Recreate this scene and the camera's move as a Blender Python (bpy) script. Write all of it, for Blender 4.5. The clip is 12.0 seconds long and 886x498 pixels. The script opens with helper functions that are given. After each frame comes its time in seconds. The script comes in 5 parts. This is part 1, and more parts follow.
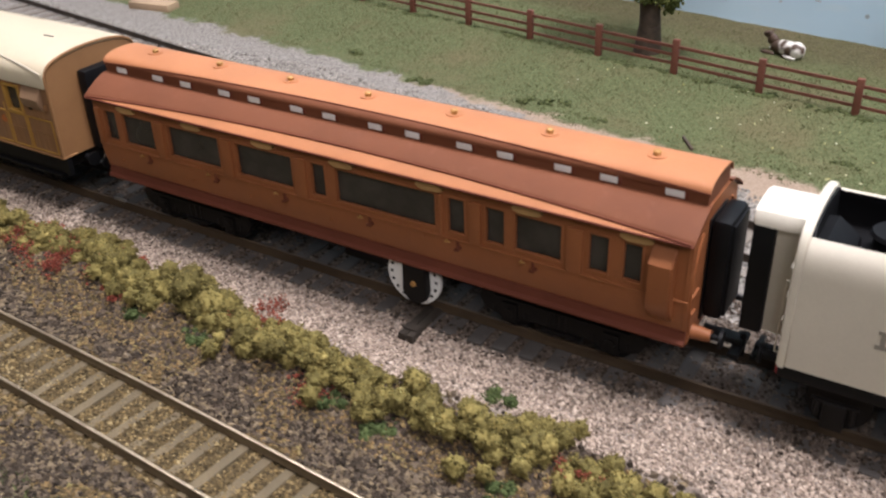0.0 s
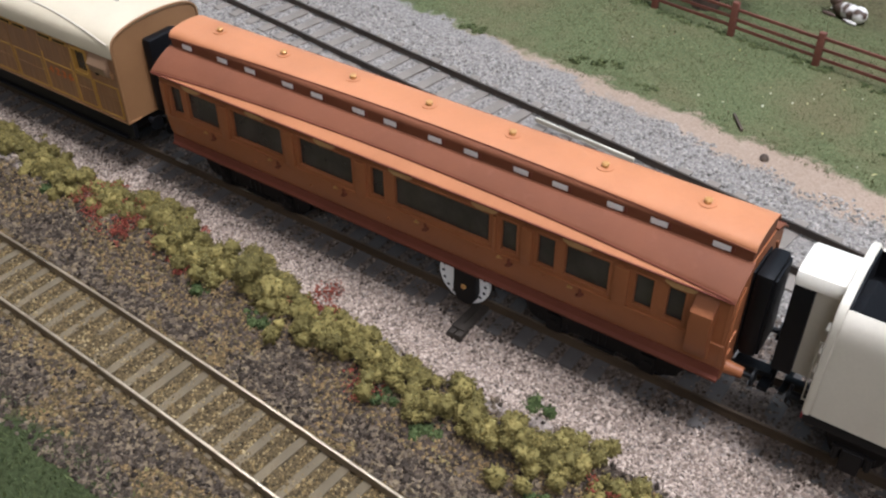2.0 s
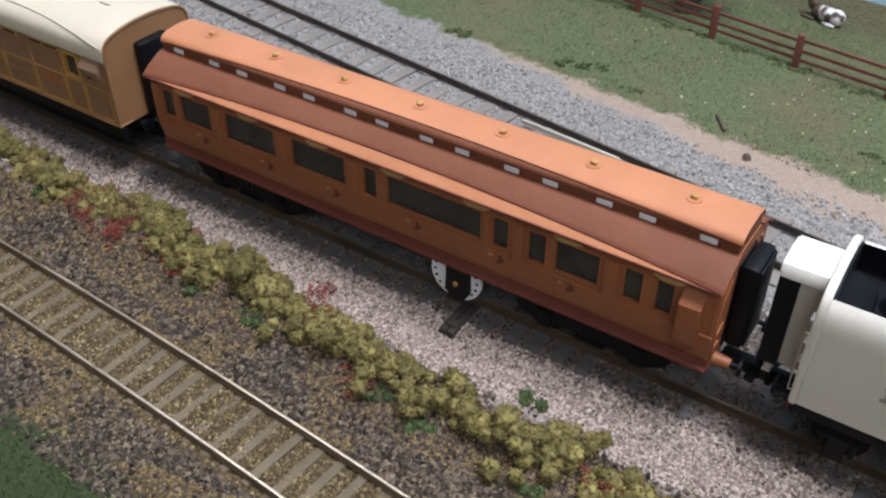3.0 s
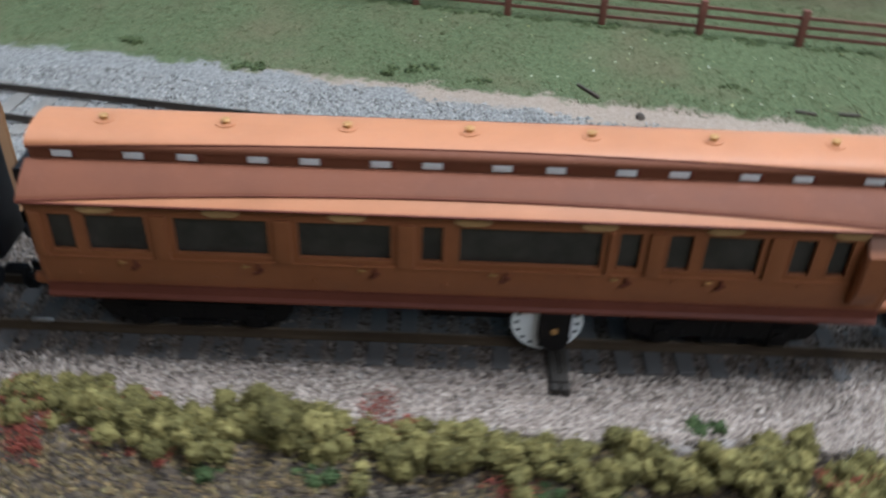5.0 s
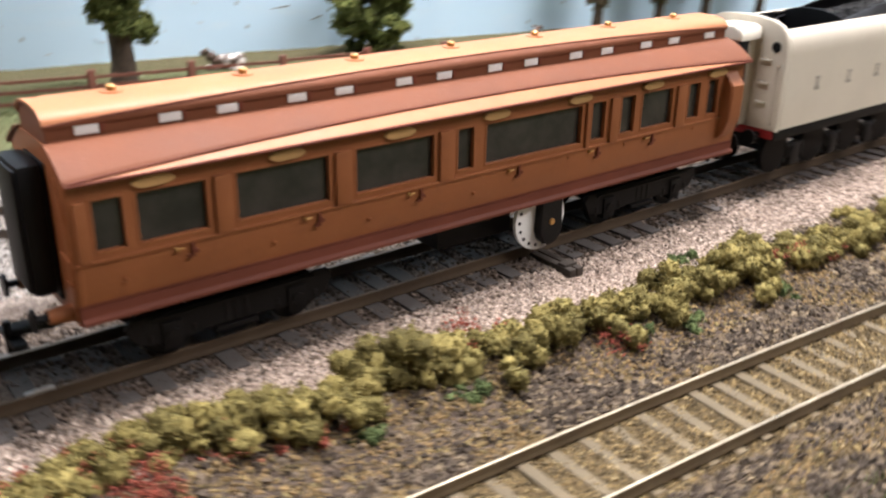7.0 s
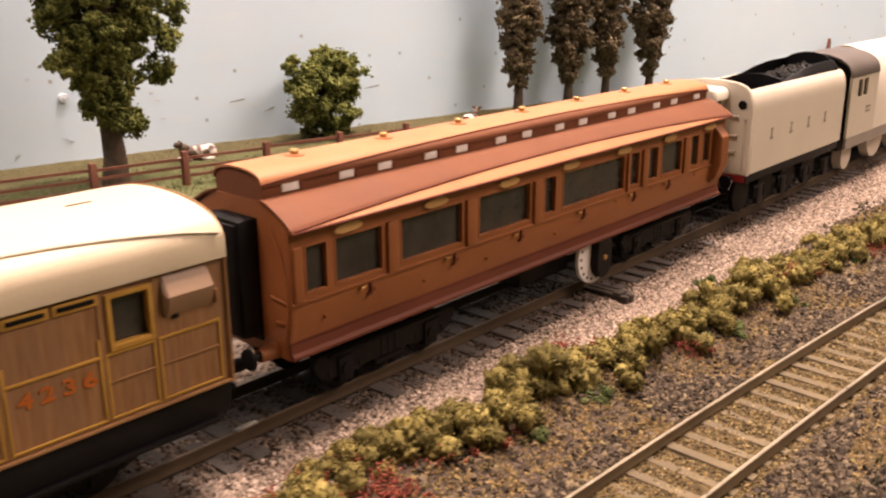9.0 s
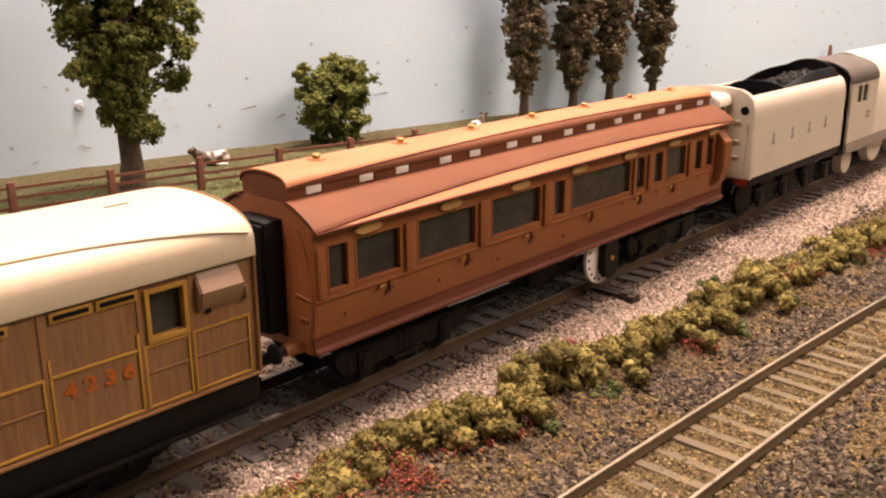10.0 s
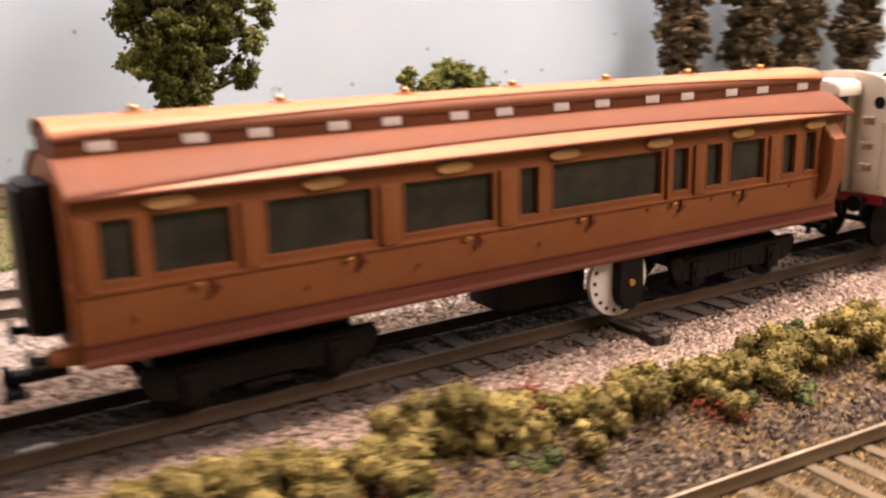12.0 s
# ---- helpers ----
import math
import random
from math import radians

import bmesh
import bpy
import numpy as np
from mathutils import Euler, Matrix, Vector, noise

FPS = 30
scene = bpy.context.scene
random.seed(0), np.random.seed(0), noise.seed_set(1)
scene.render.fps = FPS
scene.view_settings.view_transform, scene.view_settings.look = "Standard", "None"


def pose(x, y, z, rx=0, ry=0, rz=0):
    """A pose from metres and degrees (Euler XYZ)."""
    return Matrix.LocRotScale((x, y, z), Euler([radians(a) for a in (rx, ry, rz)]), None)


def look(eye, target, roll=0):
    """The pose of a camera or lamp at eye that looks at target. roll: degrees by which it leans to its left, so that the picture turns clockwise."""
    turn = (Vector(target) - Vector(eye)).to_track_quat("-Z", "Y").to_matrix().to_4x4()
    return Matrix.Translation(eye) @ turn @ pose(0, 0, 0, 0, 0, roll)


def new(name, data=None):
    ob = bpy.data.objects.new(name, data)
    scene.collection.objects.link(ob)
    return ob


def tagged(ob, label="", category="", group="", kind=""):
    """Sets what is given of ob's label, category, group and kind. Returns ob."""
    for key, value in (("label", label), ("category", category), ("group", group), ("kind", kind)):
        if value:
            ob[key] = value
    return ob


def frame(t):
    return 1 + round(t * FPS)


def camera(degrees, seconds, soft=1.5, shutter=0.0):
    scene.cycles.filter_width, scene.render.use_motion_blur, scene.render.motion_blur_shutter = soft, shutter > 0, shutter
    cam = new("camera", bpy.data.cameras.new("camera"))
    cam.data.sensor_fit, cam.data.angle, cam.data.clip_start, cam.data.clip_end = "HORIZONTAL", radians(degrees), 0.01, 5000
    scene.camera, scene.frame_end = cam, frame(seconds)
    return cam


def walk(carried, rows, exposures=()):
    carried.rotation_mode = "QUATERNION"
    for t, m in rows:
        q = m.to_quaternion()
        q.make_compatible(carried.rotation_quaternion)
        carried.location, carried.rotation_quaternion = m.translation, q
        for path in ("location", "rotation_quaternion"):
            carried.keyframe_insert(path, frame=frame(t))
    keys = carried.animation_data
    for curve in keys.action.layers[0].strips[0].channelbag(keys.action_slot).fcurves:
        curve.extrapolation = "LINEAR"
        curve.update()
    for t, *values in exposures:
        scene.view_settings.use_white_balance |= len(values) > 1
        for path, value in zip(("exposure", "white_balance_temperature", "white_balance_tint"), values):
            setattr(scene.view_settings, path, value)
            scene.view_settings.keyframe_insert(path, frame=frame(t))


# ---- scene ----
# a model railway at true size: all lengths below are in centimetres, K turns them into metres
K = 0.01
cam = camera(50.8, 12.0, soft=2.2, shutter=0.9)
PATH = [
    (0, (13.223, -17.288, 13.681), (12.283, -15.839, 12.672), -2.2),
    (0.5, (12.594, -17.098, 15.003), (11.686, -15.689, 13.912), -1.4),
    (1, (12.374, -16.567, 16.088), (11.483, -15.213, 14.917), -0.5),
    (1.5, (12.235, -16.5, 17.045), (11.355, -15.167, 15.843), 0.8),
    (2, (12.182, -16.56, 17.353), (11.278, -15.293, 16.097), -0.7),
    (2.5, (12.358, -17.092, 17.597), (11.478, -15.808, 16.341), -0.7),
    (2.7, (12.314, -17.098, 17.528), (11.435, -15.811, 16.275), -0.5),
    (4.3, (8.207, -16.771, 15.649), (7.589, -15.28, 14.468), 1.4),
    (4.5, (5.319, -16.406, 15.066), (4.906, -14.851, 13.877), 2.2),
    (5, (-0.437, -16.587, 14.786), (-0.439, -14.982, 13.592), 2.0),
    (5.5, (-5.027, -17.334, 14.015), (-4.741, -15.71, 12.883), 2.3),
    (6, (-8.119, -17.307, 12.268), (-7.54, -15.687, 11.247), 3.5),
    (6.5, (-8.688, -17.142, 10.309), (-7.874, -15.544, 9.423), 3.3),
    (7, (-12.659, -15.901, 9.195), (-11.517, -14.453, 8.422), 1.0),
    (7.5, (-14.689, -14.693, 8.994), (-13.369, -13.358, 8.304), 0.7),
    (9.3, (-19.387, -14.188, 8.985), (-17.955, -12.916, 8.408), -0.4),
    (9.5, (-19.508, -14.36, 9.072), (-18.076, -13.088, 8.497), -0.5),
    (10, (-19.789, -14.558, 9.102), (-18.36, -13.279, 8.532), -0.4),
    (10.5, (-18.943, -14.328, 8.757), (-17.546, -13.013, 8.192), -0.5),
    (11, (-17.217, -14.268, 8.188), (-15.88, -12.882, 7.649), -0.7),
    (11.5, (-15.219, -14.831, 7.748), (-13.987, -13.342, 7.236), -1.0),
    (12, (-11.288, -14.979, 6.659), (-10.241, -13.341, 6.19), -1.3),
]
EXPOSURES = [(0, .63, 6050, 18), (2.7, .46, 5400, 14), (4.6, .37, 5250, 14), (5.2, .54, 4800, -1), (5.6, .84, 4600, -6), (6.0, 1.1, 4500, -6), (6.6, 1.32, 5650, 11), (7.1, 1.5, 6200, 19), (7.7, 1.54, 7250, 33), (9.3, 1.25, 8400, 36), (11.3, 1.29, 8200, 37), (12, 1.44, 7900, 37)]
walk(cam, [(t, look([c * K for c in eye], [c * K for c in target], roll)) for t, eye, target, roll in PATH], EXPOSURES)

# ---------------------------------------------------------------- light
world = bpy.data.worlds.new("room_air")
world.use_nodes = True
world.node_tree.nodes["Background"].inputs[0].default_value = (1.0, 0.93, 0.84, 1)
world.node_tree.nodes["Background"].inputs[1].default_value = 0.12
scene.world = world


def area_lamp(name, eye, target, sx, sy, watts, colour):
    data = bpy.data.lights.new(name, "AREA")
    data.shape, data.size, data.size_y, data.energy, data.color = "RECTANGLE", sx * K, sy * K, watts, colour
    ob = new(name, data)
    ob.matrix_world = look([c * K for c in eye], [c * K for c in target])
    return ob


area_lamp("ceiling_tube_light", (28, 14, 120), (8, 4, 0), 60, 18, 22.5, (1.0, 0.95, 0.88))
area_lamp("left_ceiling_light", (-68, 14, 120), (0, 5, 0), 60, 20, 4.5, (1.0, 0.95, 0.88))
# unseen fill, added to brighten the backdrop and the train's near sides
area_lamp("front_fill_light", (75, -85, 118), (15, 10, 0), 120, 60, 12.3, (1.0, 0.94, 0.86))

# ---------------------------------------------------------------- materials


def nodes_of(name):
    m = bpy.data.materials.new(name)
    m.use_nodes = True
    nt = m.node_tree
    return m, nt, nt.nodes["Principled BSDF"]


def add(nt, kind, **kw):
    n = nt.nodes.new(kind)
    for k, v in kw.items():
        if k in ("op",):
            n.operation = v
        elif k == "mode":
            n.data_type = v
        else:
            n.inputs[k.replace("_", " ")].default_value = v
    return n


def coords(nt):
    return nt.nodes.new("ShaderNodeTexCoord").outputs["Object"]


def noise_tex(nt, vec, scale, detail=4.0, rough=0.6):
    n = add(nt, "ShaderNodeTexNoise", Scale=scale, Detail=detail, Roughness=rough)
    nt.links.new(vec, n.inputs["Vector"])
    return n.outputs["Fac"]


def ramp(nt, fac, stops):
    r = nt.nodes.new("ShaderNodeValToRGB")
    el = r.color_ramp.elements
    while len(el) < len(stops):
        el.new(0.5)
    for e, (p, c) in zip(el, stops):
        e.position, e.color = p, (*c, 1)
    nt.links.new(fac, r.inputs[0])
    return r.outputs[0]


def mixc(nt, fac, a, b, blend="MIX"):
    m = nt.nodes.new("ShaderNodeMix")
    m.data_type, m.blend_type = "RGBA", blend
    for sock, v in ((m.inputs[0], fac), (m.inputs[6], a), (m.inputs[7], b)):
        if isinstance(v, bpy.types.NodeSocket):
            nt.links.new(v, sock)
        else:
            sock.default_value = v if isinstance(v, float) else (*v, 1)
    return m.outputs[2]


def math_node(nt, op, a, b=0.0, c=0.0):
    m = nt.nodes.new("ShaderNodeMath")
    m.operation = op
    for sock, v in zip(m.inputs, (a, b, c)):
        if isinstance(v, bpy.types.NodeSocket):
            nt.links.new(v, sock)
        else:
            sock.default_value = v
    return m.outputs[0]


def smooth(nt, v, lo, hi):
    m = nt.nodes.new("ShaderNodeMapRange")
    m.interpolation_type = "SMOOTHSTEP"
    nt.links.new(v, m.inputs[0])
    m.inputs[1].default_value, m.inputs[2].default_value = lo, hi
    return m.outputs[0]


def bump(nt, bsdf, height, strength, dist):
    b = add(nt, "ShaderNodeBump", Strength=strength, Distance=dist)
    nt.links.new(height, b.inputs["Height"])
    nt.links.new(b.outputs[0], bsdf.inputs["Normal"])


def paint(name, colour, rough=0.45, metal=0.0, var=0.12, big=60, fine=1500, relief=0.25, dirt=None, dirt_amount=0.35, spec=0.4):
    """painted or moulded surface: mottling at two scales, fine relief, optional dirt"""
    m, nt, b = nodes_of(name)
    v = coords(nt)
    dark = tuple(c * (1 - var * 1.6) for c in colour)
    light = tuple(min(1, c * (1 + var)) for c in colour)
    n1, n2 = noise_tex(nt, v, big, 5), noise_tex(nt, v, fine, 3)
    col = ramp(nt, n1, [(0.3, dark), (0.55, colour), (0.75, light)])
    col = mixc(nt, math_node(nt, "MULTIPLY", n2, 0.35), col, tuple(c * 0.7 for c in colour))
    if dirt:
        n3 = noise_tex(nt, v, big * 3.3, 8, 0.75)
        col = mixc(nt, math_node(nt, "MULTIPLY", smooth(nt, n3, 0.52, 0.72), dirt_amount), col, dirt)
    nt.links.new(col, b.inputs["Base Color"])
    nt.links.new(math_node(nt, "MULTIPLY_ADD", n1, 0.25, rough - 0.12), b.inputs["Roughness"])
    b.inputs["Metallic"].default_value = metal
    b.inputs["Specular IOR Level"].default_value = spec
    bump(nt, b, n2, relief, 0.00012)
    return m


def grains(name, stops, rough=0.9, scale=250, relief=0.4, single=0.75):
    """loose bits: colour by piece, a little mottling inside each"""
    m, nt, b = nodes_of(name)
    geo = nt.nodes.new("ShaderNodeNewGeometry")
    n = noise_tex(nt, coords(nt), scale, 3)
    f = math_node(nt, "ADD", math_node(nt, "MULTIPLY", geo.outputs["Random Per Island"], single), math_node(nt, "MULTIPLY", n, 1.0 - single))
    nt.links.new(ramp(nt, f, stops), b.inputs["Base Color"])
    b.inputs["Roughness"].default_value = rough
    b.inputs["Specular IOR Level"].default_value = 0.15
    bump(nt, b, noise_tex(nt, coords(nt), scale * 8, 2), relief, 0.0003)
    return m


BROWN = paint("coach_tan_paint", (0.30, 0.106, 0.039), 0.48, var=0.10, dirt=(0.16, 0.06, 0.03), dirt_amount=0.3, spec=0.3)
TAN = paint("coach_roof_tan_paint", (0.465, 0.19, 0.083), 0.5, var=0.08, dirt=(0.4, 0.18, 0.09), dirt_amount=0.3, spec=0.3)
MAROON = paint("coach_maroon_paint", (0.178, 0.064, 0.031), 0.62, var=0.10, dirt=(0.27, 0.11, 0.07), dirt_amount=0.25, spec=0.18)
SKIRT = paint("coach_skirt_paint", (0.155, 0.047, 0.028), 0.55, var=0.12, spec=0.15)
BRASS = paint("brass_paint", (0.50, 0.27, 0.085), 0.38, 0.35, var=0.15)
DULL_BRASS = paint("dull_brass_plate", (0.58, 0.345, 0.14), 0.5, 0.15, var=0.2)
BLACK = paint("black_plastic", (0.005, 0.005, 0.006), 0.5, var=0.3, dirt=(0.015, 0.012, 0.01), dirt_amount=0.2, spec=0.2)
CHASSIS = paint("black_chassis", (0.006, 0.005, 0.005), 0.55, var=0.3, dirt=(0.02, 0.015, 0.012), dirt_amount=0.3, spec=0.2)
STEEL = paint("bright_steel", (0.55, 0.53, 0.5), 0.3, 0.9, var=0.15)
RAIL = paint("weathered_rail", (0.15, 0.11, 0.063), 0.55, 0.2, var=0.3, dirt=(0.09, 0.05, 0.03), dirt_amount=0.6)
MAIN_RAIL = paint("grimy_rail", (0.07, 0.046, 0.026), 0.6, 0.1, var=0.3, dirt=(0.05, 0.03, 0.02), dirt_amount=0.6)
DULL_RAIL_TOP = paint("dull_rail_head", (0.13, 0.09, 0.055), 0.5, 0.3, var=0.3)
RAIL_TOP = paint("polished_rail_head", (0.50, 0.41, 0.29), 0.3, 0.75, var=0.2, dirt=(0.3, 0.2, 0.12), dirt_amount=0.5)
DARK_RAIL = paint("sooty_rail", (0.05, 0.037, 0.027), 0.6, 0.1, var=0.3)
PALE_WOOD = paint("pale_bare_wood", (0.42, 0.30, 0.19), 0.7, var=0.15, relief=0.5)
PALE_RAIL = paint("pale_bare_rail", (0.55, 0.50, 0.40), 0.5, 0.2, var=0.15)
WALL_DAUB = paint("backdrop_filler", (0.55, 0.66, 0.75), 0.7, var=0.1)
SLEEPER_TAN = paint("dusty_sleeper", (0.145, 0.112, 0.066), 0.85, var=0.25, dirt=(0.09, 0.055, 0.025), dirt_amount=0.6, relief=0.6)
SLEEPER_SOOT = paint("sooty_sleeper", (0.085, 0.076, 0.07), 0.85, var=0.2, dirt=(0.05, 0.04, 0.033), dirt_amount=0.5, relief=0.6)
SLEEPER_GREY = paint("grey_sleeper", (0.22, 0.19, 0.16), 0.85, var=0.2, dirt=(0.15, 0.135, 0.12), dirt_amount=0.5, relief=0.6)
SLEEPER_DARK = paint("tarred_sleeper", (0.035, 0.027, 0.02), 0.8, var=0.3, dirt=(0.07, 0.055, 0.045), dirt_amount=0.4, relief=0.6)
WHITE = paint("white_plastic", (0.80, 0.79, 0.77), 0.45, var=0.04)
CREAM_ROOF = paint("cream_roof_paint", (0.58, 0.50, 0.36), 0.5, var=0.05, dirt=(0.48, 0.40, 0.28), dirt_amount=0.25)
WALL_SCRATCH = paint("backdrop_scratch", (0.24, 0.29, 0.32), 0.8, var=0.2)
RAIN_STRIP = paint("dusty_rain_strip", (0.52, 0.46, 0.36), 0.6, var=0.08)
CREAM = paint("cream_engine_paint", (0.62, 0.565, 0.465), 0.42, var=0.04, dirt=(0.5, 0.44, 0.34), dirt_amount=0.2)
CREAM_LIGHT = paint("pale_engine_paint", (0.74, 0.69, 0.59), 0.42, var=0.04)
GREY_ROOF = paint("grey_cab_roof", (0.10, 0.085, 0.075), 0.6, var=0.15)
TEAK_PALE = paint("pale_teak", (0.30, 0.185, 0.11), 0.5, var=0.1)
TEAK_TRIM = paint("teak_trim", (0.27, 0.138, 0.058), 0.5, var=0.12)
LINING = paint("yellow_lining", (0.46, 0.25, 0.05), 0.5, var=0.15)
NUMBER_RED = paint("red_lettering", (0.52, 0.13, 0.02), 0.5, var=0.1)
LETTER_GREY = paint("grey_lettering", (0.30, 0.27, 0.23), 0.5, var=0.1)
FENCE = paint("fence_red_brown", (0.17, 0.06, 0.038), 0.65, var=0.2, dirt=(0.28, 0.11, 0.07), dirt_amount=0.4)
BARK = paint("tree_bark", (0.085, 0.062, 0.045), 0.9, var=0.35, big=300, relief=0.9, dirt=(0.03, 0.025, 0.02), dirt_amount=0.6)
COAL = grains("coal_lumps", [(0.2, (0.008, 0.008, 0.009)), (0.8, (0.035, 0.033, 0.03))], 0.6)
RED_PAINT = paint("red_beam_paint", (0.30, 0.02, 0.02), 0.5)
BALLAST = grains("pink_grey_ballast", [(0.05, (0.035, 0.027, 0.022)), (0.28, (0.19, 0.147, 0.118)), (0.65, (0.385, 0.305, 0.248)), (0.95, (0.58, 0.48, 0.395))])
GREY_STONE = grains("grey_ballast", [(0.05, (0.113, 0.104, 0.091)), (0.4, (0.254, 0.235, 0.212)), (0.9, (0.423, 0.383, 0.34))])
CINDER = grains("dark_cinder", [(0.05, (0.015, 0.011, 0.008)), (0.45, (0.058, 0.044, 0.032)), (0.7, (0.125, 0.095, 0.067)), (0.88, (0.195, 0.148, 0.09)), (0.98, (0.38, 0.32, 0.24))])
# track grime, with the shade under the train put into the chip colours
GRIMY_SHADED = grains("grimy_shaded_chips", [(0.05, (0.024, 0.019, 0.015)), (0.45, (0.08, 0.059, 0.045)), (0.8, (0.165, 0.127, 0.098)), (0.97, (0.36, 0.29, 0.235))])
EARTH = grains("earthy_crumbs", [(0.05, (0.045, 0.036, 0.018)), (0.4, (0.135, 0.096, 0.045)), (0.75, (0.23, 0.152, 0.07)), (0.97, (0.19, 0.175, 0.07))])
CREAM_CRUMB = grains("pale_crumbs", [(0.1, (0.45, 0.42, 0.16)), (0.9, (0.7, 0.68, 0.55))])
MUSTARD = grains("mustard_ballast", [(0.05, (0.03, 0.023, 0.013)), (0.45, (0.11, 0.08, 0.04)), (0.75, (0.225, 0.158, 0.07)), (0.95, (0.42, 0.33, 0.18))])
OLIVE_LEAF = grains("olive_foam_leaf", [(0.2, (0.06, 0.05, 0.017)), (0.45, (0.145, 0.12, 0.04)), (0.65, (0.215, 0.175, 0.058)), (0.85, (0.34, 0.27, 0.092))], single=0.4, scale=380)
RED_LEAF = grains("red_foam_leaf", [(0.1, (0.14, 0.036, 0.024)), (0.9, (0.36, 0.095, 0.06))])
GREEN_LEAF = grains("green_foam_leaf", [(0.2, (0.022, 0.033, 0.012)), (0.5, (0.062, 0.085, 0.03)), (0.85, (0.115, 0.14, 0.052))], single=0.4, scale=500)
TREE_LEAF = grains("tree_foliage", [(0.1, (0.03, 0.042, 0.014)), (0.45, (0.098, 0.122, 0.036)), (0.7, (0.195, 0.205, 0.06)), (0.92, (0.43, 0.33, 0.08))], single=0.28, scale=75)
POPLAR_LEAF = grains("brown_green_foliage", [(0.05, (0.036, 0.032, 0.022)), (0.5, (0.12, 0.096, 0.06)), (0.95, (0.25, 0.195, 0.115))], single=0.4, scale=170)
WEED = grains("dark_weed", [(0.1, (0.036, 0.048, 0.019)), (0.9, (0.126, 0.144, 0.056))])
BLADE = grains("static_grass", [(0.05, (0.105, 0.112, 0.05)), (0.5, (0.148, 0.156, 0.076)), (0.8, (0.205, 0.195, 0.105)), (0.9, (0.22, 0.175, 0.10)), (0.99, (0.50, 0.47, 0.32))])


def glass_mat():
    m, nt, b = nodes_of("smoked_window_glazing")
    n = noise_tex(nt, coords(nt), 130, 3)
    nt.links.new(ramp(nt, n, [(0.3, (0.022, 0.021, 0.019)), (0.7, (0.048, 0.044, 0.038))]), b.inputs["Base Color"])
    b.inputs["Roughness"].default_value = 0.22
    b.inputs["Specular IOR Level"].default_value = 0.55
    bump(nt, b, n, 0.15, 0.0004)
    return m


GLASS = glass_mat()


def teak_mat():
    """faded printed teak: upright grain in narrow boards, blotched"""
    m, nt, b = nodes_of("faded_teak")
    v = coords(nt)
    mp = nt.nodes.new("ShaderNodeMapping")
    mp.inputs["Scale"].default_value = (1, 1, 0.08)
    nt.links.new(v, mp.inputs["Vector"])
    grain, board, blot = noise_tex(nt, mp.outputs[0], 1400, 4), noise_tex(nt, mp.outputs[0], 260, 2), noise_tex(nt, v, 90, 4)
    col = ramp(nt, grain, [(0.3, (0.20, 0.095, 0.04)), (0.55, (0.27, 0.138, 0.062)), (0.75, (0.34, 0.185, 0.088))])
    col = mixc(nt, math_node(nt, "MULTIPLY", smooth(nt, board, 0.45, 0.6), 0.35), col, (0.22, 0.13, 0.082))
    col = mixc(nt, math_node(nt, "MULTIPLY", smooth(nt, blot, 0.45, 0.7), 0.3), col, (0.33, 0.19, 0.085))
    nt.links.new(col, b.inputs["Base Color"])
    b.inputs["Roughness"].default_value = 0.5
    b.inputs["Specular IOR Level"].default_value = 0.35
    bump(nt, b, grain, 0.2, 0.0002)
    return m


TEAK = teak_mat()


def wall_mat():
    """pale blue painted backdrop board with brush drag, nicks and scuffs"""
    m, nt, b = nodes_of("pale_blue_backdrop_paint")
    v = coords(nt)
    mp = nt.nodes.new("ShaderNodeMapping")
    mp.inputs["Scale"].default_value = (0.18, 1, 1)
    nt.links.new(v, mp.inputs["Vector"])
    big, drag = noise_tex(nt, v, 6, 4), noise_tex(nt, mp.outputs[0], 160, 5)
    col = ramp(nt, big, [(0.3, (0.53, 0.745, 0.92)), (0.7, (0.61, 0.805, 0.95))])
    col = mixc(nt, math_node(nt, "MULTIPLY", smooth(nt, drag, 0.5, 0.8), 0.2), col, (0.80, 0.82, 0.82))
    vor = add(nt, "ShaderNodeTexVoronoi", Scale=28.0, Randomness=1.0)
    vor.voronoi_dimensions = "2D"
    flat, plane = nt.nodes.new("ShaderNodeSeparateXYZ"), nt.nodes.new("ShaderNodeCombineXYZ")
    nt.links.new(v, flat.inputs[0])
    nt.links.new(flat.outputs[0], plane.inputs[0])
    nt.links.new(flat.outputs[2], plane.inputs[1])
    nt.links.new(plane.outputs[0], vor.inputs["Vector"])
    spot = math_node(nt, "SUBTRACT", 1.0, smooth(nt, vor.outputs["Distance"], 0.016, 0.034))
    col = mixc(nt, math_node(nt, "MULTIPLY", spot, 0.6), col, (0.20, 0.20, 0.18))
    nt.links.new(col, b.inputs["Base Color"])
    b.inputs["Roughness"].default_value = 0.6
    bump(nt, b, math_node(nt, "ADD", drag, math_node(nt, "MULTIPLY", spot, -1.5)), 0.10, 0.0012)
    return m


